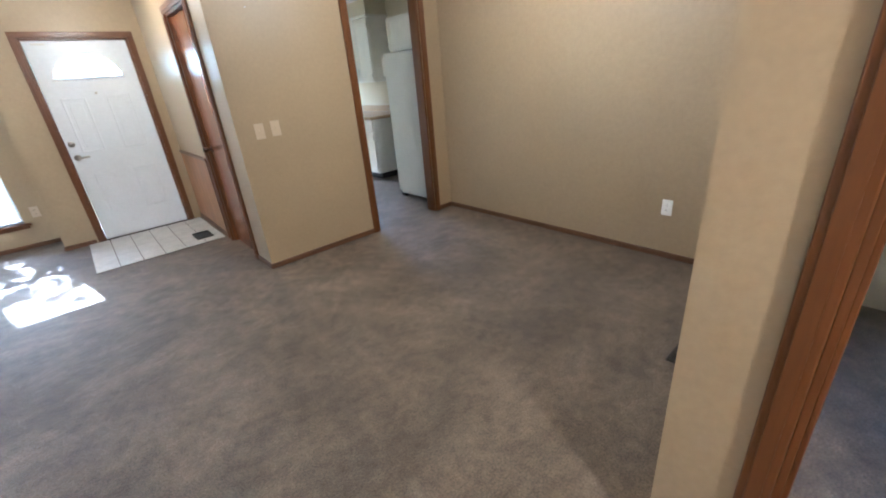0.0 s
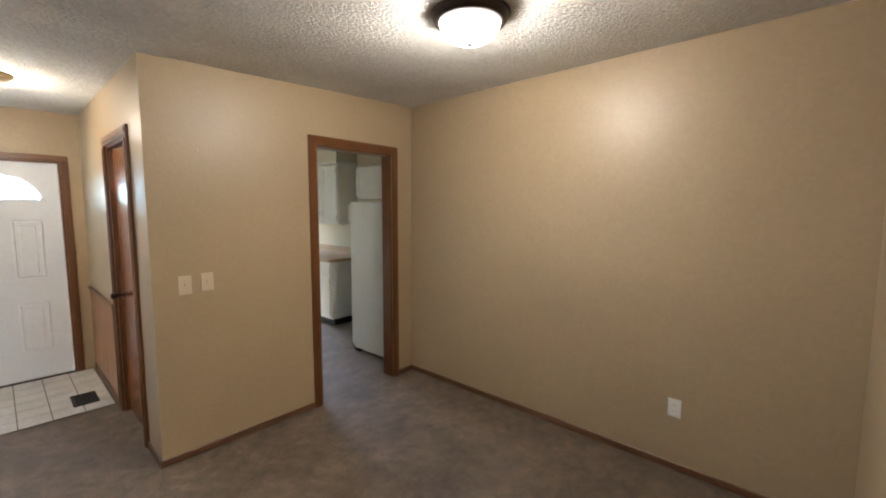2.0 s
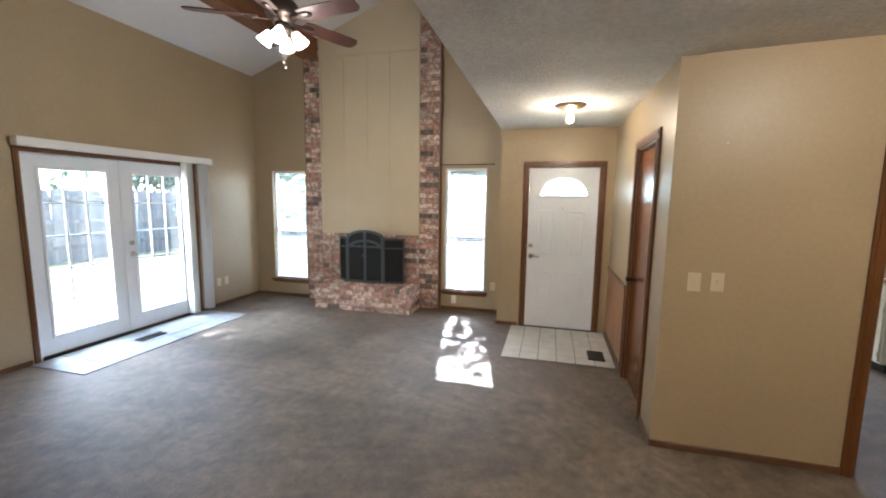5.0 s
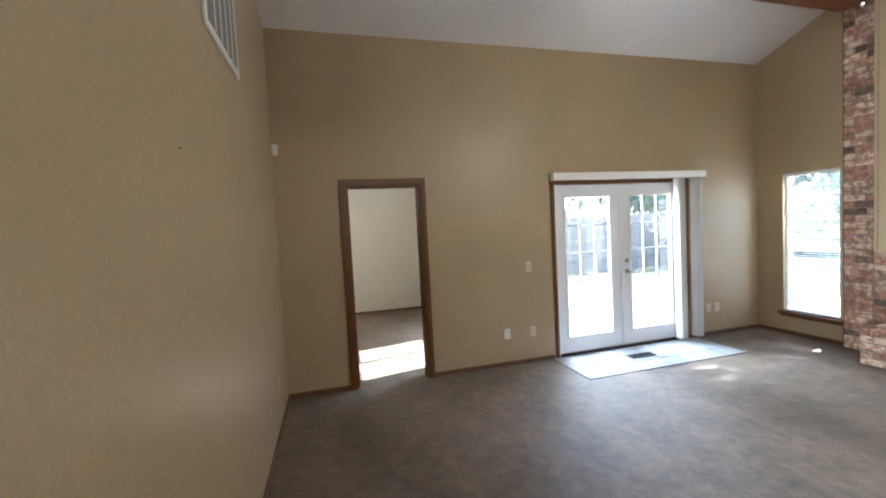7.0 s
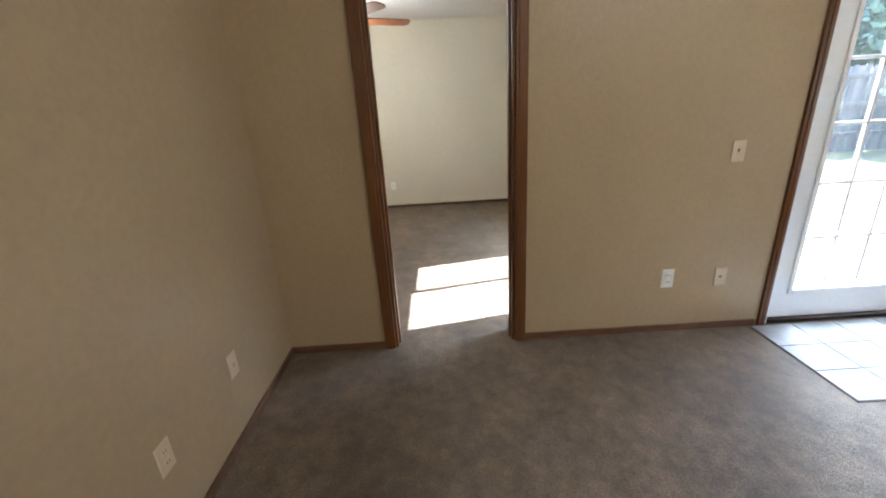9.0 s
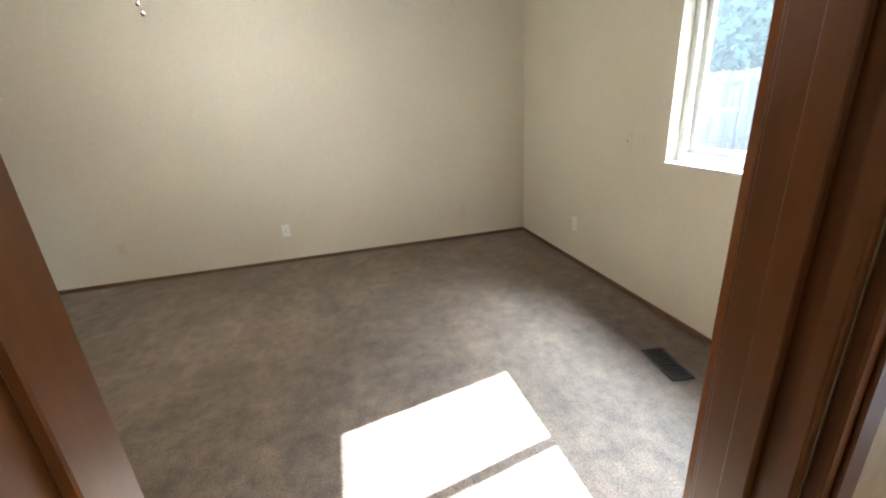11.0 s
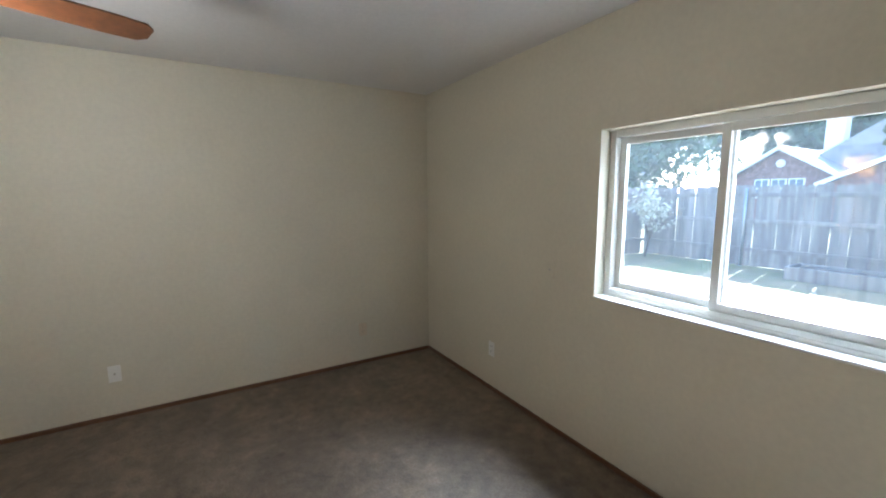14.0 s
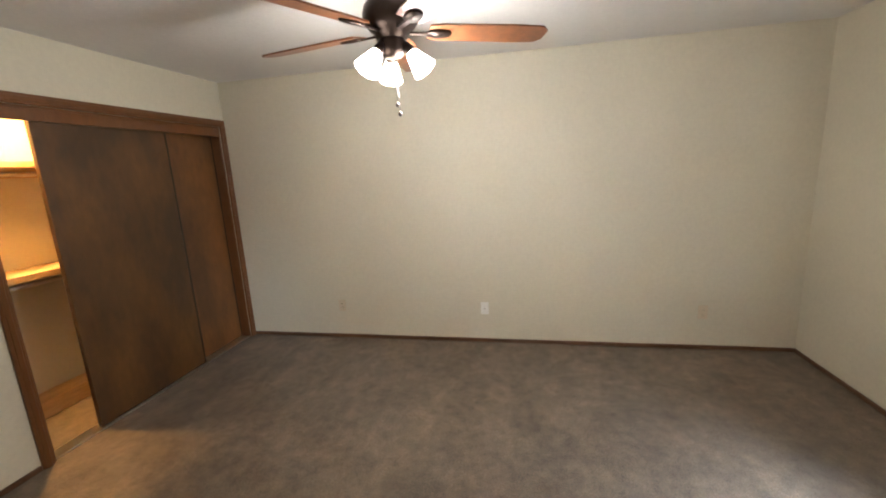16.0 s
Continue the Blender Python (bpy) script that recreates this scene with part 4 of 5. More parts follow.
def ceiling_fan(label, x, y, z_ceiling, drop, n, turn, shades, tilt, blade_mat, blade_len=0.50):
    """A fan whose blades lie drop below its ceiling."""
    t = thing("ceiling_fan", label, "ceiling fan", x, y, z_ceiling - drop, turn=turn)
    part("canopy", lathe([(0, drop), (0.07, drop), (0.065, drop - 0.04), (0.02, drop - 0.07), (0, drop - 0.07)], None, 24), BRONZE, t)
    part("down_rod", lathe([(0.013, 0.10), (0.013, drop - 0.05)], None, 12), BRONZE, t)
    part("motor_housing", lathe([(0, 0.16), (0.05, 0.155), (0.085, 0.13), (0.115, 0.10), (0.125, 0.065), (0.12, 0.03), (0.10, 0.005), (0.075, -0.01), (0.07, -0.035), (0, -0.035)], None, 32), BRONZE, t)
    part("switch_housing", lathe([(0.055, -0.035), (0.062, -0.05), (0.060, -0.085), (0.040, -0.11), (0.0, -0.115)], None, 24), BRONZE, t)
    prof = [(0.0, -0.055), (0.07, -0.066), (blade_len * 0.75, -0.072), (blade_len - 0.03, -0.066), (blade_len, -0.035)]
    pts = prof + [(p, -q) for p, q in reversed(prof[1:])] + [(0.0, 0.055)]
    for i in range(n):
        m = Matrix.Rotation(2 * math.pi * i / n, 4, "Z")
        bm = bmesh.new()
        add_prism(bm, [(0.17 + p, q) for p, q in pts], "z", -0.004, 0.004)
        bmesh.ops.transform(bm, matrix=m @ Matrix.Rotation(radians(-12), 4, "X"), verts=bm.verts)
        b = part("blade", bm, blade_mat, t)
        bm = bmesh.new()
        add_box(bm, 0.08, 0.19, -0.012, 0.012, -0.016, -0.006, 0.003)
        add_lathe(bm, [(0, -0.018), (0.038, -0.014), (0.042, -0.006), (0, -0.004)], Matrix.Translation((0.215, 0, 0)) @ Matrix.Diagonal((1.5, 0.8, 1, 1)), 16)
        bmesh.ops.transform(bm, matrix=m @ Matrix.Rotation(radians(-12), 4, "X"), verts=bm.verts)
        part("blade_iron", bm, BRONZE, b)
    for i in range(shades):
        a = 2 * math.pi * (i + 0.35) / shades
        m = Matrix.Rotation(a, 4, "Z") @ Matrix.Translation((0.075, 0, -0.085)) @ Matrix.Rotation(radians(180 - tilt), 4, "Y")
        arm = part("light_arm", lathe([(0, -0.03), (0.018, -0.03), (0.024, 0.0), (0.026, 0.022), (0, 0.022)], m, 14), BRONZE, t)
        s = part("glass_shade", lathe([(0.024, 0.018), (0.031, 0.033), (0.040, 0.062), (0.049, 0.092), (0.057, 0.118), (0.054, 0.119), (0.046, 0.092), (0.036, 0.062), (0.020, 0.03)], m, 24),
                 SHADE if i != 1 else AMBER_SHADE, arm, "lit frosted bell glass")
        s.visible_shadow = False
    for dx, l in ((0.012, 0.235), (-0.010, 0.19)):
        part("pull_chain", tube([(dx, 0.01, -0.11), (dx, 0.01, -0.11 - l)], 0.0015, 6), WOODKNOB, t)
        part("chain_knob", lathe([(0, -0.012), (0.008, -0.008), (0.010, 0.0), (0.006, 0.010), (0, 0.012)], Matrix.Translation((dx, 0.01, -0.12 - l)), 12), WOODKNOB, t)
    return t


AMBER_SHADE = material("lit_amber_shade", (1.0, 0.80, 0.52), 0.4, var=0.0, emit=0.7)
WOODKNOB = material("dark_metal_knob", (0.12, 0.10, 0.09), 0.3, metal=0.8)
FANX, FANY, FANZ = -2.72, 0.05, 2.92
ceiling_fan("five-blade dark cherry ceiling fan with four lit bell shades", FANX, FANY, EAVE_Z + 0.376 * (FANX - W), EAVE_Z + 0.376 * (FANX - W) - FANZ, 5, -8, 4, 35, DARKBLADE)
bulb("living_fan_bulb", FANX + 0.09, FANY - 0.09, FANZ - 0.27, 3.3, (1.0, 0.90, 0.76), 0.12)
BFX, BFY, BFZ = -7.46, -3.00, 2.19
ceiling_fan("five-blade walnut ceiling fan with three lit bell shades", BFX, BFY, FLAT, FLAT - BFZ, 5, 42, 3, 38, BLADE, 0.57)
bulb("bedroom_fan_bulb", BFX - 0.09, BFY + 0.09, BFZ - 0.24, 2.4, (1.0, 0.91, 0.78), 0.10)


# ---- bedroom closet ----
def sliding_door(x0, x1, y, label, mat):
    t = thing("sliding_closet_door", label, "closet door", 0, 0, 0, group="sliding closet doors")
    part("panel", box(x0, x1, y - 0.016, y + 0.016, 0.018, 2.0, 0.003), mat, t)
    # Near-black strip beside the panel paints in the shade of the overlap gap.
    part("edge_band", box(x0 - 0.012, x0, y - 0.014, y + 0.018, 0.018, 2.0, 0.002), SLOT, t, "near-black strip painted as shade at the door edge")


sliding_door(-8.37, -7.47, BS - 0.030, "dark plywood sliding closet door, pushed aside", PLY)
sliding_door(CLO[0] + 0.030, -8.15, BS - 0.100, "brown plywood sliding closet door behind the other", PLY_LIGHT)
track = thing("closet_track", "stained fascia board over the closet track", "track", 0, 0, 0)
part("fascia", box(CLO[0] + 0.016, CLO[1] - 0.016, BS - 0.010, BS + 0.004, 1.96, 2.03, 0.002), TRIM, track)
part("floor_track", box(CLO[0] + 0.016, CLO[1] - 0.016, BS - 0.10, BS - 0.005, 0.0, 0.012, 0.002), NICKEL, track)
shelf = thing("closet_shelf", "pale wooden closet shelf with a hanging rail", "shelf", 0, 0, 0)
for z in (1.74, 1.02):
    part("board", box(BW, -6.9, -5.9, -5.60, z, z + 0.02, 0.003), SHELFWOOD, shelf)
    part("front_lip", box(BW, -6.9, -5.60, -5.582, z - 0.02, z + 0.02, 0.003), SHELFWOOD, shelf)
    part("hanging_rail", tube([(BW, -5.66, z - 0.06), (-6.9, -5.66, z - 0.06)], 0.016, 12), NICKEL, shelf)
    part("cleat", box(BW, -6.9, -5.9, -5.885, z - 0.08, z - 0.001, 0.002), SHELFWOOD, shelf)
low = thing("closet_step", "low wooden ledge along the closet back", "ledge", 0, 0, 0)
part("ledge_top", box(BW, -6.9, -5.9, -5.72, 0.10, 0.12, 0.003), SHELFWOOD, low)
part("ledge_front", box(BW, -6.9, -5.74, -5.722, 0.0, 0.10, 0.003), SHELFWOOD, low)
clb = thing("closet_bulb", "lit amber bulb on the closet ceiling", "ceiling lamp", -7.45, -5.42, FLAT)
part("holder", lathe([(0, 0), (0.05, 0), (0.05, -0.02), (0.02, -0.04), (0, -0.04)], None, 20), WHITEPLASTIC, clb)
d = part("light_bulb", lathe([(0.014, -0.04), (0.03, -0.075), (0.03, -0.10), (0, -0.125)], None, 16), AMBER, clb)
d.visible_shadow = False
bulb("closet_lamp", -7.45, -5.42, FLAT - 0.09, 11, (1.0, 0.52, 0.14), 0.03)

# ---- fireplace ----
FX0, FX1, FY = -4.345, -2.225, N - 0.05
PX0, PX1 = -4.085, -2.52
chim = thing("fireplace", "brick fireplace with painted panel overmantel", "fireplace", 0, 0, 0)
FBX0, FBX1, FBZ0, FBZ1 = -3.62, -2.86, 0.36, 0.98


def ceil_z(x):
    return EAVE_Z + 0.376 * (x - W)


bm = prism([(FX0 + 0.004, 0.0), (PX0, 0.0), (PX0, ceil_z(PX0)), (FX0 + 0.004, ceil_z(FX0))], "y", FY + 0.008, N)
add_prism(bm, [(PX1, 0.0), (FX1 - 0.004, 0.0), (FX1 - 0.004, 4.30), (PX1, ceil_z(PX1))], "y", FY + 0.008, N)
for a, b, c, e in ((PX0, FBX0, 0.0, 1.2), (FBX1, PX1, 0.0, 1.2), (FBX0, FBX1, 0.0, FBZ0), (FBX0, FBX1, FBZ1, 1.2)):
    add_box(bm, a, b, FY + 0.008, N, c, e)
mort = part("mortar_bed", bm, MORTAR, chim)
bm = bmesh.new()
add_box(bm, FBX0, FBX1, N + 0.1, N + 0.115, FBZ0, FBZ1)
for a, b in ((FBX0 - 0.01, FBX0), (FBX1, FBX1 + 0.01)):
    add_box(bm, a, b, FY + 0.02, N + 0.115, FBZ0, FBZ1)
part("firebox", bm, SOOT, chim, "sooty firebox")
# painted overmantel of wide boards
bm = prism([(PX0 + 0.02, 3.62), (PX1 - 0.02, 3.62), (PX1 - 0.02, ceil_z(PX1) - 0.004), (PX0 + 0.02, ceil_z(PX0) - 0.004)], "y", FY - 0.006, FY + 0.006)
part("top_board", bm, PANEL, chim)
edges = [PX0 + 0.03] + [PX0 + 0.03 + (PX1 - PX0 - 0.06) * f for f in (0.245, 0.49, 0.72)] + [PX1 - 0.03]
for a, b in zip(edges, edges[1:]):
    part("panel_board", box(a + 0.001, b - 0.001, FY - 0.006, FY + 0.006, 1.10, 3.60, 0.003), PANEL, chim)
part("panel_backing", box(PX0, PX1, FY + 0.006, FY + 0.010, 1.06, 3.75), PANEL, chim)
for a, b, c, e in ((PX0, PX0 + 0.03, 1.06, ceil_z(PX0) - 0.01), (PX1 - 0.03, PX1, 1.06, ceil_z(PX1) - 0.01), (PX0 + 0.03, PX1 - 0.03, 1.06, 1.10)):
    part("edge_moulding", box(a, b, FY - 0.014, FY + 0.006, c, e, 0.003), PANEL, chim)
part("side_strip", box(FX1, FX1 + 0.022, FY - 0.004, N, 0.0, 3.95, 0.003), TRIM, chim, "dark stained edge strip")
part("side_strip", box(FX0 - 0.012, FX0, FY + 0.006, N, 0.0, 3.75, 0.003), TRIM, chim, "dark stained edge strip")

# hearth
HX0, HX1, HY0, HZ = -3.965, -2.50, 2.345, 0.355
hearth = thing("hearth", "raised brick hearth in front of the fireplace", "hearth", 0, 0, 0)
hm = part("mortar_bed", box(HX0 + 0.006, HX1 - 0.006, HY0 + 0.006, FY + 0.004, 0.0, HZ - 0.006), MORTAR, hearth)

# folding fire screen with an arched middle
screen = thing("fire_screen", "black iron folding fire screen with arched doors", "fire screen", -3.29, 2.60, HZ, turn=0)


def screen_wing(m, w, h):
    bm = bmesh.new()
    for a, b, c, e in ((0, 0.022, 0, h), (w - 0.022, w, 0, h), (0.022, w - 0.022, 0, 0.03), (0.022, w - 0.022, h - 0.025, h), (0.022, w - 0.022, h - 0.15, h - 0.13)):
        add_box(bm, a, b, -0.009, 0.009, c, e, 0.003, m)
    wing = part("wing", bm, BLACK, screen)
    part("mesh_panel", box(0.022, w - 0.022, -0.002, 0.002, 0.03, h - 0.025, 0, m), MESHSCREEN, wing)


MH, MW = 0.66, 0.285
bm = bmesh.new()
for a, b in ((-MW, -MW + 0.03), (MW - 0.03, MW), (-0.018, 0.018)):
    add_box(bm, a, b, -0.012, 0.012, 0, MH if abs(a) > 0.1 else MH + 0.115, 0.003)
for c, e in ((0, 0.035), (MH - 0.14, MH - 0.115)):
    add_box(bm, -MW + 0.03, MW - 0.03, -0.010, 0.010, c, e, 0.003)
for r0, zc, k in ((MW, MH, 0.40), (MW - 0.03, MH - 0.13, 0.40)):
    arc = [(r0 * math.cos(math.pi * i / 16), zc + k * r0 * math.sin(math.pi * i / 16)) for i in range(17)]
    arc2 = [((r0 - 0.028) * math.cos(math.pi * i / 16), zc - 0.02 + k * (r0 - 0.028) * math.sin(math.pi * i / 16)) for i in range(17)]
    for i in range(16):
        add_prism(bm, [arc[i], arc2[i], arc2[i + 1], arc[i + 1]], "y", -0.011, 0.011)
frame_part = part("centre_frame", bm, BLACK, screen)
part("mesh_panel", prism([(-MW + 0.03, 0.03), (MW - 0.03, 0.03), (MW - 0.03, MH), (0.16, MH + 0.09), (0, MH + 0.11), (-0.16, MH + 0.09), (-MW + 0.03, MH)], "y", 0.0, 0.003), MESHSCREEN, frame_part)
for s in (-1, 1):
    part("door_handle", lathe([(0, -0.014), (0.011, -0.01), (0.014, 0.0), (0.011, 0.01), (0, 0.014)], Matrix.Translation((s * 0.028, -0.026, 0.40)), 14), BLACK, frame_part)
screen_wing(Matrix.Translation((MW, 0, 0)) @ Matrix.Rotation(radians(18), 4, "Z"), 0.30, MH)
screen_wing(Matrix.Translation((-MW, 0, 0)) @ Matrix.Rotation(radians(180 - 35), 4, "Z"), 0.22, MH)
tool = thing("fire_poker", "black iron fire poker leaning beside the screen", "fire poker", -3.66, 2.70, HZ)
part("shaft", tube([(0, 0, 0), (-0.05, 0.06, 0.36)], 0.006, 8), BLACK, tool)
part("handle", tube([(-0.05, 0.06, 0.36), (-0.058, 0.069, 0.43)], 0.011, 8), BLACK, tool)
gasv = thing("gas_key", "round white gas key plate on brick", "valve", -3.78, FY - 0.001, 0.45)
part("plate", lathe([(0, 0), (0.028, 0), (0.024, 0.008), (0, 0.008)], pose(0, 0, 0, 90), 16), WHITEPLASTIC, gasv)
part("stem", lathe([(0, 0.008), (0.007, 0.008), (0.006, 0.03), (0, 0.03)], pose(0, 0, 0, 90), 10), NICKEL, gasv)

# ---- kitchen ----
fr = thing("refrigerator", "white enamel refrigerator beside the kitchen doorway", "refrigerator", 0, 0, 0)
FRX = 2.02
part("body", box(FRX, 2.72, 0.20, 0.86, 0.04, 1.655, 0.012), FRIDGE, fr)
part("door", box(FRX + 0.02, 2.70, 0.865, 0.93, 0.06, 1.655, 0.012), FRIDGE, fr)
part("handle", box(FRX + 0.02, FRX + 0.05, 0.93, 0.965, 1.42, 1.62, 0.008), WHITEPLASTIC, fr)
part("base_grille", box(FRX + 0.02, 2.70, 0.80, 0.88, 0.0, 0.06), SLOT, fr)


def cabinet(name, label, x0, x1, y0, y1, z0, z1, doors, drawer=False):
    """A cabinet whose doors look west."""
    t = thing(name, label, "cabinet", 0, 0, 0)
    part("body", box(x0 + 0.02, x1, y0, y1, z0, z1, 0.003), CABINET, t)
    for i in range(doors):
        a, b = y0 + (y1 - y0) * i / doors + 0.008, y0 + (y1 - y0) * (i + 1) / doors - 0.008
        ztop = z1 - 0.02 - (0.16 if drawer else 0)
        bm = box(x0 + 0.002, x0 + 0.02, a, b, z0 + 0.02, ztop, 0.003)
        for c, d, e, f in ((a, a + 0.05, z0 + 0.02, ztop), (b - 0.05, b, z0 + 0.02, ztop), (a + 0.05, b - 0.05, z0 + 0.02, z0 + 0.07), (a + 0.05, b - 0.05, ztop - 0.05, ztop)):
            add_box(bm, x0 - 0.006, x0 + 0.002, c, d, e, f, 0.002)
        dr = part("door", bm, CABINET, t)
        yk = b - 0.03 if i % 2 == 0 else a + 0.03
        part("handle", tube([(x0 - 0.022, yk, z0 + 0.12), (x0 - 0.022, yk, z0 + 0.20)], 0.005, 8), NICKEL, dr)
        for z in (z0 + 0.10, ztop - 0.08):
            part("hinge", box(x0 - 0.012, x0 - 0.004, a if i % 2 == 0 else b - 0.008, a + 0.008 if i % 2 == 0 else b, z - 0.025, z + 0.025), NICKEL, dr)
        if drawer:
            dw = part("drawer_front", box(x0 - 0.004, x0 + 0.02, a, b, z1 - 0.16, z1 - 0.02, 0.004), CABINET, t)
            part("handle", tube([(x0 - 0.02, (a + b) / 2 - 0.04, z1 - 0.09), (x0 - 0.02, (a + b) / 2 + 0.04, z1 - 0.09)], 0.005, 8), NICKEL, dw)
    return t


b = cabinet("base_cabinet", "white painted base cabinet with drawer", 2.36, KE, 1.86, 3.3, 0.09, 0.87, 3, True)
part("toe_kick", box(2.43, KE, 1.88, 3.3, 0.0, 0.09), SLOT, b)
ct = thing("countertop", "tan laminate countertop on the base cabinet", "countertop", 0, 0, 0)
part("top", box(2.33, KE, 1.84, 3.32, 0.87, 0.91, 0.006), COUNTER, ct)
part("splash", box(KE - 0.02, KE, 1.84, 3.32, 0.91, 1.0, 0.003), COUNTER, ct)
u = cabinet("wall_cabinet", "white painted wall cabinet with two doors", 2.72, KE, 2.20, 2.98, 1.36, 2.22, 2)
part("cornice", box(2.69, KE, 2.17, 3.01, 2.22, 2.25, 0.006), CABINET, u)
cabinet("over_fridge_cabinet", "white painted cabinet above the refrigerator", 2.62, KE, 0.14, 1.60, 1.72, 2.12, 2)
structure("kitchen_soffit", box(2.72, KE, 2.20, 3.3, 2.25, 2.44), "beige kitchen soffit above the cabinets", "soffit", PLAIN_WHITE)
put_plate(KE, 2.35, 1.14, -1, 0, "switch", SLOT, "dark outlet plate on the kitchen wall", "wall_outlet")
# Window out of view, assumed from the lit cabinets and enlarged to brighten them.
kw = thing("window_4", "assumed white kitchen window, out of view", "window", 0, 0, 0)
tagged(kw, kind="structure")
for nm, a, b, c, d in (("frame_side", 0.85, 0.89, 0.85, 2.1), ("frame_side", 2.86, 2.9, 0.85, 2.1), ("frame_head", 0.89, 2.86, 2.06, 2.1), ("frame_foot", 0.89, 2.86, 0.85, 0.89)):
    part(nm, box(a, b, KN + 0.03, KN + 0.09, c, d, 0.003), VINYL, kw)
p = part("pane", box(0.89, 2.86, KN + 0.05, KN + 0.054, 0.89, 2.06), GLASS, kw)
p.visible_shadow = False

# ---- yard ----
GZ = -0.16
structure("ground", box(-300, 300, -300, 300, GZ - 0.3, GZ), "patchy dry lawn with shaded bare soil", "ground", GRASS)
structure("patio", box(W - 3.2, W - 0.125, BN + 0.17, N + 0.4, GZ, GZ + 0.11, 0.01), "pale concrete patio slab outside the french doors", "patio", CONCRETE)
# Added eave, out of view, that blocks high sun from the upper panes.
eave = structure("roof_eave", prism([(W - 0.70, 2.60), (W - 0.13, 2.72), (W - 0.13, 2.84), (W - 0.70, 2.74)], "y", BN + 0.17, N + 0.5), "unseen eave added to keep high sun off the patio doors", "eave", WHITETRIM)
FNY, FWX = 8.7, -12.6


def fence_run(p, q, label):
    p, q = Vector((*p, 0)), Vector((*q, 0))
    length = (q - p).length
    m = Matrix.Translation((p.x, p.y, GZ)) @ Matrix.Rotation(math.atan2(q.y - p.y, q.x - p.x), 4, "Z")
    t = thing("fence", label, "fence", 0, 0, 0)
    t.matrix_basis = m
    boards = [mesh("board", prism([(0.0, 0.0), (0.142, 0.0), (0.142, h), (0.115, h + 0.035), (0.027, h + 0.035), (0.0, h)], "y", 0.0, 0.018), FENCEWOOD) for h in (1.80, 1.82, 1.84)]
    rnd = random.Random(5)
    for i in range(int(length / 0.148)):
        ob = new("board", rnd.choice(boards))
        ob.matrix_basis = pose(i * 0.148, rnd.uniform(-0.004, 0.004), rnd.uniform(-0.015, 0.015), 0, rnd.uniform(-0.6, 0.6))
        ob.parent = t
    for z in (0.35, 1.0, 1.60):
        part("rail", box(0, length, -0.05, -0.002, z, z + 0.09, 0.004), FENCEWOOD, t)
    for i in range(int(length / 2.4) + 1):
        part("post", tube([(i * 2.4 + 0.1, -0.08, 0), (i * 2.4 + 0.1, -0.08, 1.80)], 0.03, 10), STEEL, t, "galvanised steel post")


fence_run((FWX, FNY), (2.0, FNY), "weathered grey wooden privacy fence with steel posts")
fence_run((FWX, -8.0), (FWX, FNY), "weathered grey wooden privacy fence along the lawn")


def gable_house(x, y, w, d, h, rise, label):
    t = thing("neighbour_house", label, "house", x, y, GZ)
    o, ov = w / 2, 0.45
    part("wall", box(-o, o, 0, d, 0, h), HOUSEBRICK, t)
    part("gable_wall", prism([(-o, h), (o, h), (0, h + rise)], "y", 0.0, 0.2), HOUSEBRICK, t)
    k = rise / o
    bm = bmesh.new()
    for s in (-1, 1):
        add_prism(bm, [(0, h + rise + 0.02), (s * (o + ov), h - ov * k + 0.02), (s * (o + ov), h - ov * k + 0.20), (0, h + rise + 0.22)], "y", -0.4, d)
    part("roof", bm, SHINGLE, t)
    for s in (-1, 1):
        part("barge_board", prism([(0, h + rise + 0.0), (s * (o + ov), h - ov * k), (s * (o + ov), h - ov * k + 0.2), (0, h + rise + 0.2)], "y", -0.44, -0.40), WHITETRIM, t)
    part("gable_vent", lathe([(0, 0), (0.2, 0), (0.2, 0.04), (0, 0.04)], Matrix.Translation((0, 0, h + rise * 0.45)) @ pose(0, 0, 0, 90), 24), WHITETRIM, t)
    for i in (-1, 0, 1):
        wn_ = part("window", box(i * 0.75 - 0.33, i * 0.75 + 0.33, -0.05, 0, 1.42, 2.42), WHITETRIM, t)
        for a in (-0.28, 0.02):
            for c in (1.47, 1.95):
                part("pane", box(i * 0.75 + a, i * 0.75 + a + 0.26, -0.056, -0.05, c, c + 0.42), PANEGREY, wn_)
    return t


PANEGREY = material("far_window_pane", (0.16, 0.19, 0.22), 0.15, var=0.03)
gable_house(-15.05, 24.0, 4.0, 9.0, 2.65, 1.25, "red brick gabled house behind the fence")
gable_house(-9.6, 23.2, 6.4, 8.0, 2.15, 1.55, "red brick gabled wing of the house behind the fence")
hr = thing("neighbour_roof", "broad grey shingle hip roof with a chimney", "roof", -9.0, 27.0, GZ)
part("roof", prism([(-6.9, 2.8), (7.0, 2.8), (3.0, 5.6), (-2.6, 5.6)], "y", 0.0, 9.0), SHINGLE, hr)
part("chimney", box(-5.6, -4.8, 1.0, 1.9, 3.0, 5.75, 0.02), WHITETRIM, hr)
part("chimney_cap", box(-5.68, -4.72, 0.92, 1.98, 5.75, 5.87, 0.02), WHITETRIM, hr)
shed = thing("garden_shed", "pale low shed roof beyond the fence", "shed", -27.0, 26.0, GZ)
part("wall", box(-2.6, 2.6, 0, 3.0, 0, 2.2), WHITETRIM, shed)
part("roof", prism([(-2.9, 2.2), (2.9, 2.2), (0, 3.0)], "y", -0.3, 3.3), SHINGLE, shed)


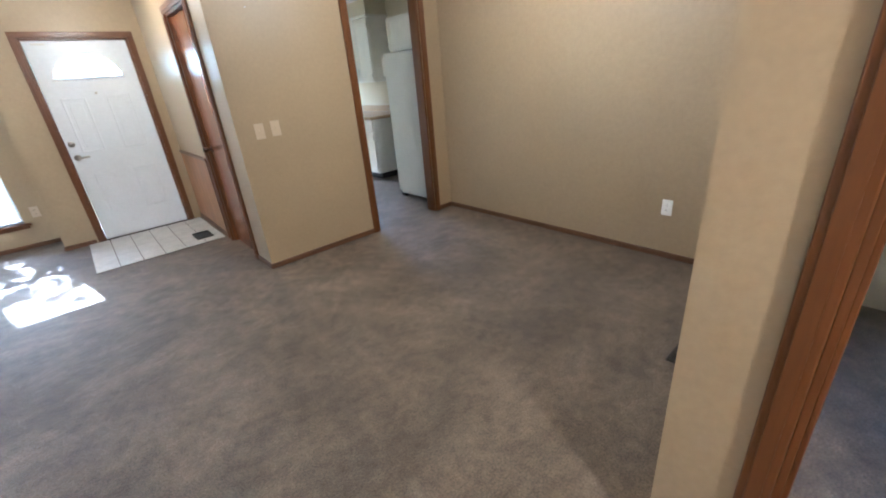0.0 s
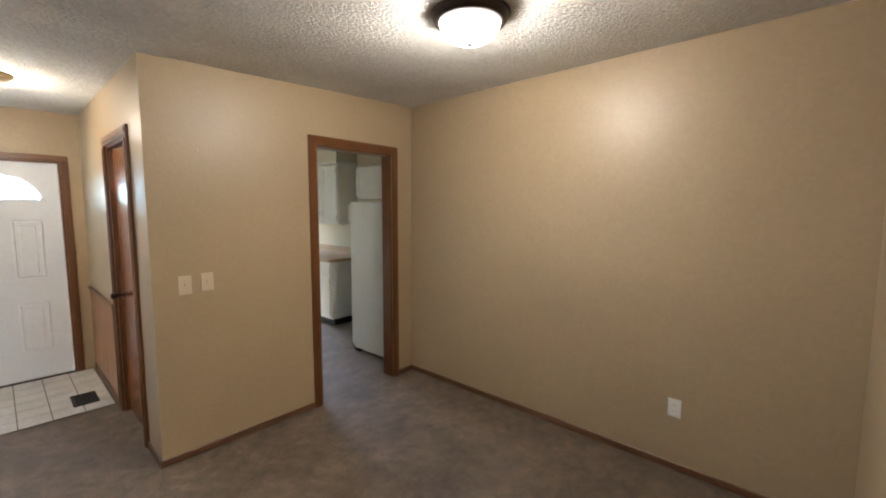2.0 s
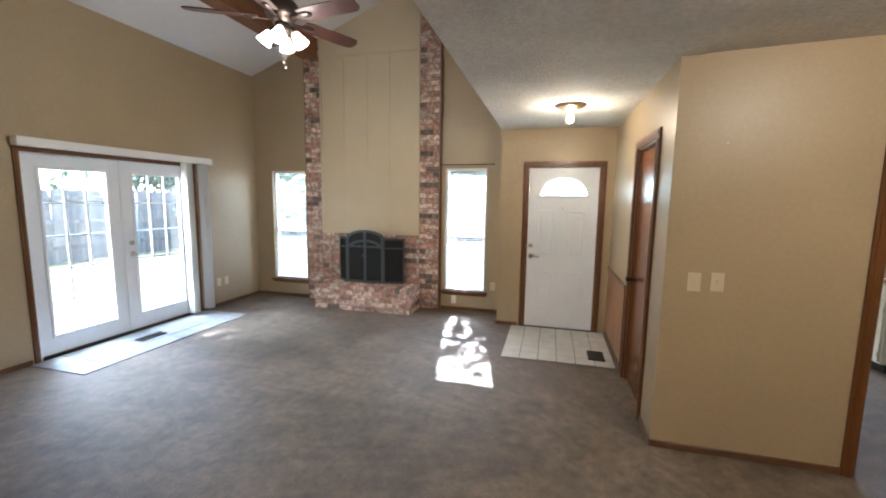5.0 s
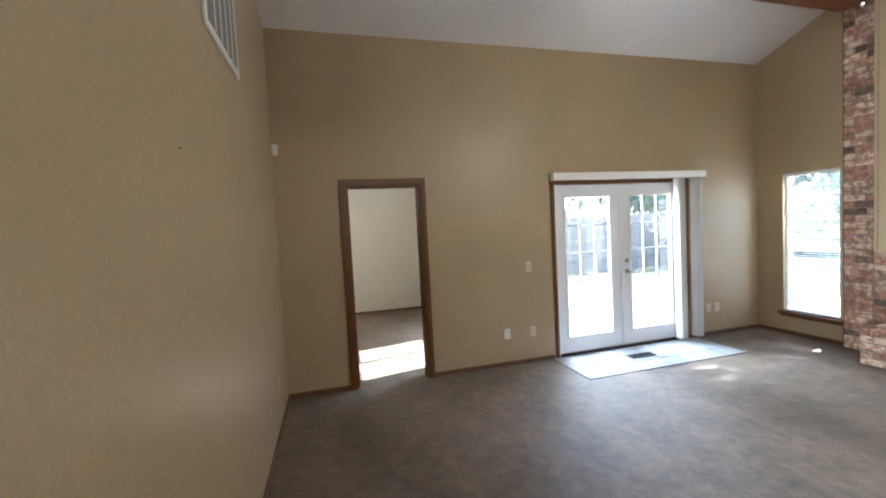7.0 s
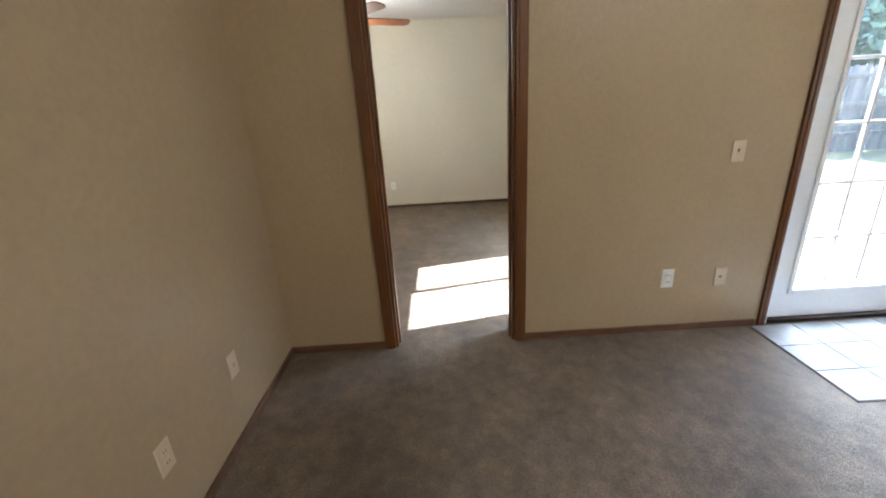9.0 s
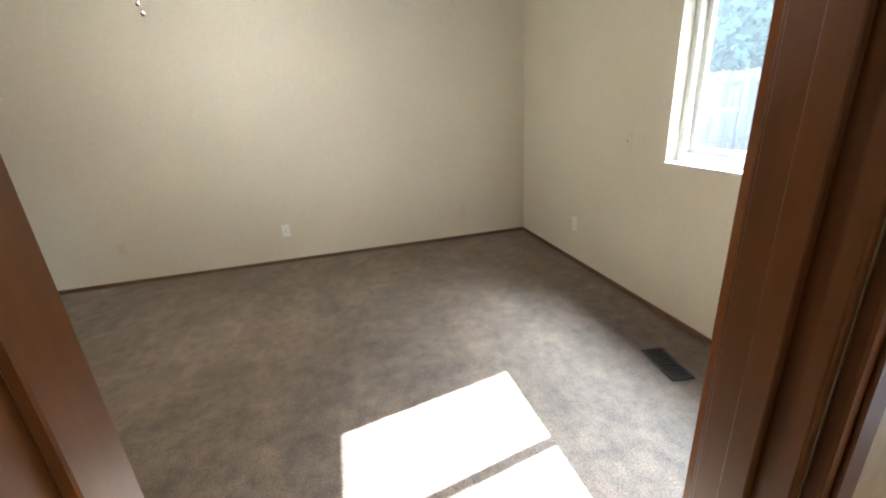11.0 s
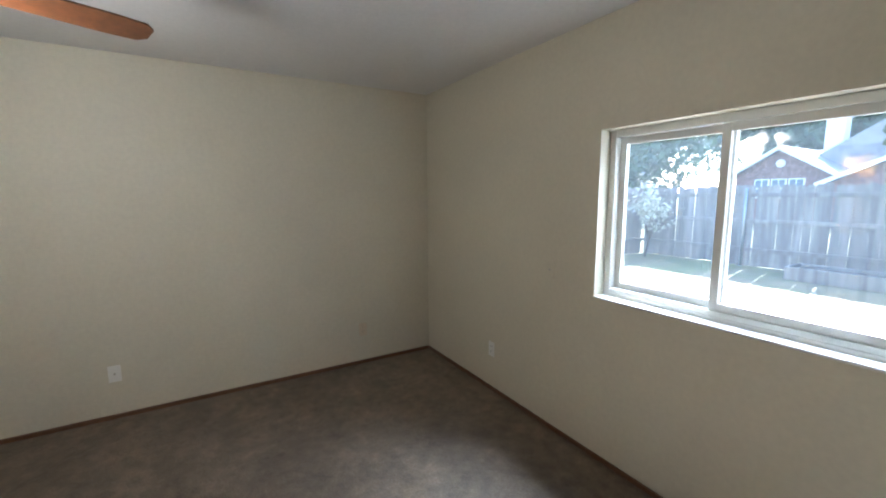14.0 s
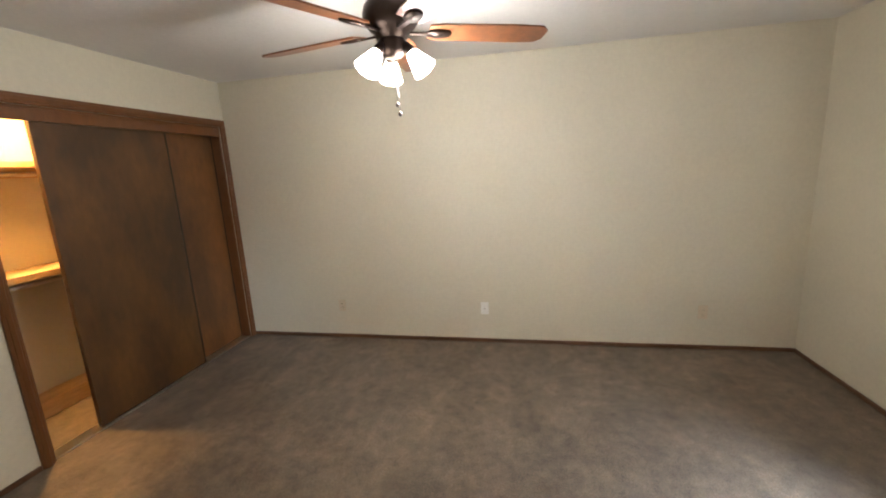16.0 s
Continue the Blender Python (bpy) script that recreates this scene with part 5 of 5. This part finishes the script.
def tree(x, y, height, spread, seed, label, leafmat, clumps=420, bush=False, leaf=0.1):
    rnd = random.Random(seed)
    t = thing("tree", label, "tree", x, y, GZ)
    bm = bmesh.new()
    th = height * (0.25 if bush else 0.34)

    def limb(p, q, r0, r1):
        p, q = Vector(p), Vector(q)
        m = Matrix.Translation(p) @ (q - p).to_track_quat("Z", "Y").to_matrix().to_4x4()
        add_lathe(bm, [(r0, 0), ((r0 + r1) / 2, (q - p).length / 2), (r1, (q - p).length)], m, 8)
    r = 0.035 * height * (0.4 if bush else 1)
    limb((0, 0, 0), (0.1, 0, th), r, r * 0.7)
    tips = []
    for i in range(9 if bush else 15):
        a = 2.4 * i
        q = (spread * 0.7 * math.cos(a) * rnd.uniform(0.5, 1), spread * 0.7 * math.sin(a) * rnd.uniform(0.5, 1), height * rnd.uniform(0.55 if bush else 0.30, 0.92))
        limb((0.1, 0, th * rnd.uniform(0.75, 1)), q, r * 0.4, r * 0.08)
        tips.append(q)
    part("trunk", bm, BARK, t)
    vs, fs = [], []
    for c in range(clumps):
        k = rnd.choice(tips)
        cx_, cy_, cz_ = (k[0] + rnd.gauss(0, spread * 0.26), k[1] + rnd.gauss(0, spread * 0.26), k[2] + rnd.gauss(0, height * 0.09))
        for _ in range(16):
            p = Vector((cx_ + rnd.gauss(0, 2.2 * leaf), cy_ + rnd.gauss(0, 2.2 * leaf), cz_ + rnd.gauss(0, 1.6 * leaf)))
            u_ = Vector((rnd.gauss(0, 1), rnd.gauss(0, 1), rnd.gauss(0, 1))).normalized()
            v_ = u_.orthogonal().normalized()
            s = leaf * rnd.uniform(0.6, 1.3)
            b0 = len(vs)
            vs += [p - u_ * s, p + v_ * s * 0.5, p + u_ * s, p - v_ * s * 0.5]
            fs.append((b0, b0 + 1, b0 + 2, b0 + 3))
    d_ = bpy.data.meshes.new("crown")
    d_.from_pydata([tuple(v) for v in vs], [], fs)
    d_.materials.append(leafmat)
    ob = new("crown", d_)
    ob.parent = t
    return t


tree(-24.5, 24.0, 11.5, 5.2, 1, "broad green shade tree behind the fence", LEAF, 1500, leaf=0.24)
tree(-20.5, 40.0, 13.0, 5.5, 2, "tall green tree behind the neighbour house", LEAF, 1300, leaf=0.28)
tree(-12.5, 41.0, 13.5, 5.5, 10, "tall green tree behind the neighbour house", LEAF, 1300, leaf=0.28)
tree(-6.0, 40.0, 13.0, 5.5, 3, "tall green tree behind the neighbour house", LEAF, 1200, leaf=0.28)
tree(-33.0, 30.0, 12.0, 5.5, 11, "broad green tree far beyond the fence", LEAF, 1200, leaf=0.28)
tree(-22.0, 5.0, 9.0, 4.0, 4, "green tree beyond the lawn fence", LEAF, 900, leaf=0.26)
tree(-3.0, 13.5, 7.5, 3.2, 6, "green tree beyond the north fence", LEAF, 800, leaf=0.24)
tree(-25.0, -2.0, 10.0, 4.5, 7, "green tree beyond the lawn fence", LEAF, 900, leaf=0.26)
tree(-12.1, 8.0, 1.9, 0.4, 8, "pale flowering shrub against the fence", LEAF_PALE, 42, True, 0.06)
# Two trees added on the sun's path so their crowns dapple the window light.
tree(-5.9, 6.0, 6.6, 1.3, 9, "slender green yard tree set to dapple the north window sun", LEAF, 230)
tree(-2.8, 7.3, 6.4, 1.3, 12, "slender green yard tree set to dapple the north window sun", LEAF, 55)
bed = thing("planter_bed", "low weathered timber planter along the fence", "planter", -8.0, 7.9, GZ)
for px0, px1, py0, py1 in ((-0.9, 0.9, -0.35, -0.30), (-0.9, 0.9, 0.30, 0.35), (-0.9, -0.85, -0.30, 0.30), (0.85, 0.9, -0.30, 0.30)):
    part("board", box(px0, px1, py0, py1, 0.0, 0.26, 0.006), FENCEWOOD, bed)
part("soil", box(-0.85, 0.85, -0.30, 0.30, 0.0, 0.20), BARK, bed)


# ---- floor tiles ----
def tile_field(name, label, x0, x1, y0, y1, w, h, mat, g=0.007):
    t = thing(name, label, "floor", 0, 0, 0)
    tagged(t, kind="structure")
    part("grout", box(x0, x1, y0, y1, 0.0, 0.004), GROUT, t)
    nx, ny = round((x1 - x0) / w), round((y1 - y0) / h)
    dx, dy = (x1 - x0) / nx, (y1 - y0) / ny
    md = mesh("tile", box(g / 2, dx - g / 2, g / 2, dy - g / 2, 0.0, 0.009, 0.0015), mat)
    for i in range(nx):
        for j in range(ny):
            ob = new("tile", md)
            ob.location = (x0 + i * dx, y0 + j * dy, 0)
            ob.parent = t


tile_field("entry_tile_floor", "off-white square entry floor tiles with grey grout", -1.13, -0.03, 1.24, DOORY - 0.02, 0.185, 0.185, TILE)
tile_field("patio_tile_floor", "floor tiles inside the french doors, toned down to grey", W + 0.02, -4.61, -0.28, 1.72, 0.225, 0.25, PATIO_TILE)

# ---- bricks ----
BL, BH, BT, J = 0.200, 0.062, 0.05, 0.011
rb = random.Random(11)


def brick_mesh(l, d, h, mat):
    return mesh("brick", box(0, l, -d, 0, 0, h, 0.004), mat)


cache = {}


def lay(parent, m, l, d, h):
    """One brick: its face looks along -y of m; colours vary brick by brick."""
    k = rb.choices((0, 1, 2), (4, 6, 1.2))[0]
    key = (round(l, 2), round(d, 3), round(h, 3), k)
    if key not in cache:
        cache[key] = brick_mesh(key[0] - 0.0, d, h, BRICKS[k])
    ob = new("brick", cache[key])
    ob.matrix_basis = m @ Matrix.Translation((0, rb.uniform(-0.003, 0.003), 0))
    ob.parent = parent


def course(parent, x0, x1, z, y, shift, depth=0.012):
    x = x0
    first = True
    while x < x1 - 0.03:
        l = BL * (0.5 if first and shift else 1.0)
        l = min(l, x1 - x)
        if l > 0.03:
            lay(parent, pose(x, y, z), l - J if l > 0.05 else l, depth, BH)
        x += l
        first = False


step = BH + J
for i in range(int(4.35 / step)):
    z = i * step
    if z + BH < ceil_z(FX0) - 0.02:
        course(chim, FX0, PX0, z, FY + 0.010, i % 2)
    if z + BH < 4.28:
        course(chim, PX1, FX1, z, FY + 0.010, i % 2)
    if z < 1.05:
        if FBZ0 - 0.04 < z < FBZ1 - 0.02:
            course(chim, PX0, FBX0, z, FY + 0.010, i % 2)
            course(chim, FBX1, PX1, z, FY + 0.010, i % 2)
        elif z >= HZ - 0.08:
            course(chim, PX0, PX1, z, FY + 0.010, i % 2)
for i in range(4):
    course(hearth, HX0, HX1, i * step, HY0 + 0.010, i % 2)
    y = FY
    k = 0
    while y > HY0 + 0.02:
        l = min(BL, y - HY0)
        lay(hearth, Matrix.Translation((HX1 - 0.010, y - l, i * step)) @ Matrix.Rotation(radians(90), 4, "Z"), max(l - J, 0.04), 0.012, BH)
        y -= l
# rowlock cap of bricks on edge
n = 19
for i in range(n):
    x = HX0 + (HX1 - HX0) * i / n
    for y0_, l in ((HY0 - 0.012, 0.215), (HY0 + 0.21, FY - HY0 - 0.215)):
        k = rb.choices((0, 1, 2), (6, 3, 0.6))[0]
        key = ("cap", round(l, 2), k)
        if key not in cache:
            cache[key] = mesh("brick", box(0.004, (HX1 - HX0) / n - 0.004, 0, l - 0.008, 0, 0.066, 0.005), BRICKS[k])
        ob = new("brick", cache[key])
        ob.location = (x, y0_, HZ - 0.066 + rb.uniform(-0.002, 0.002))
        ob.parent = hearth
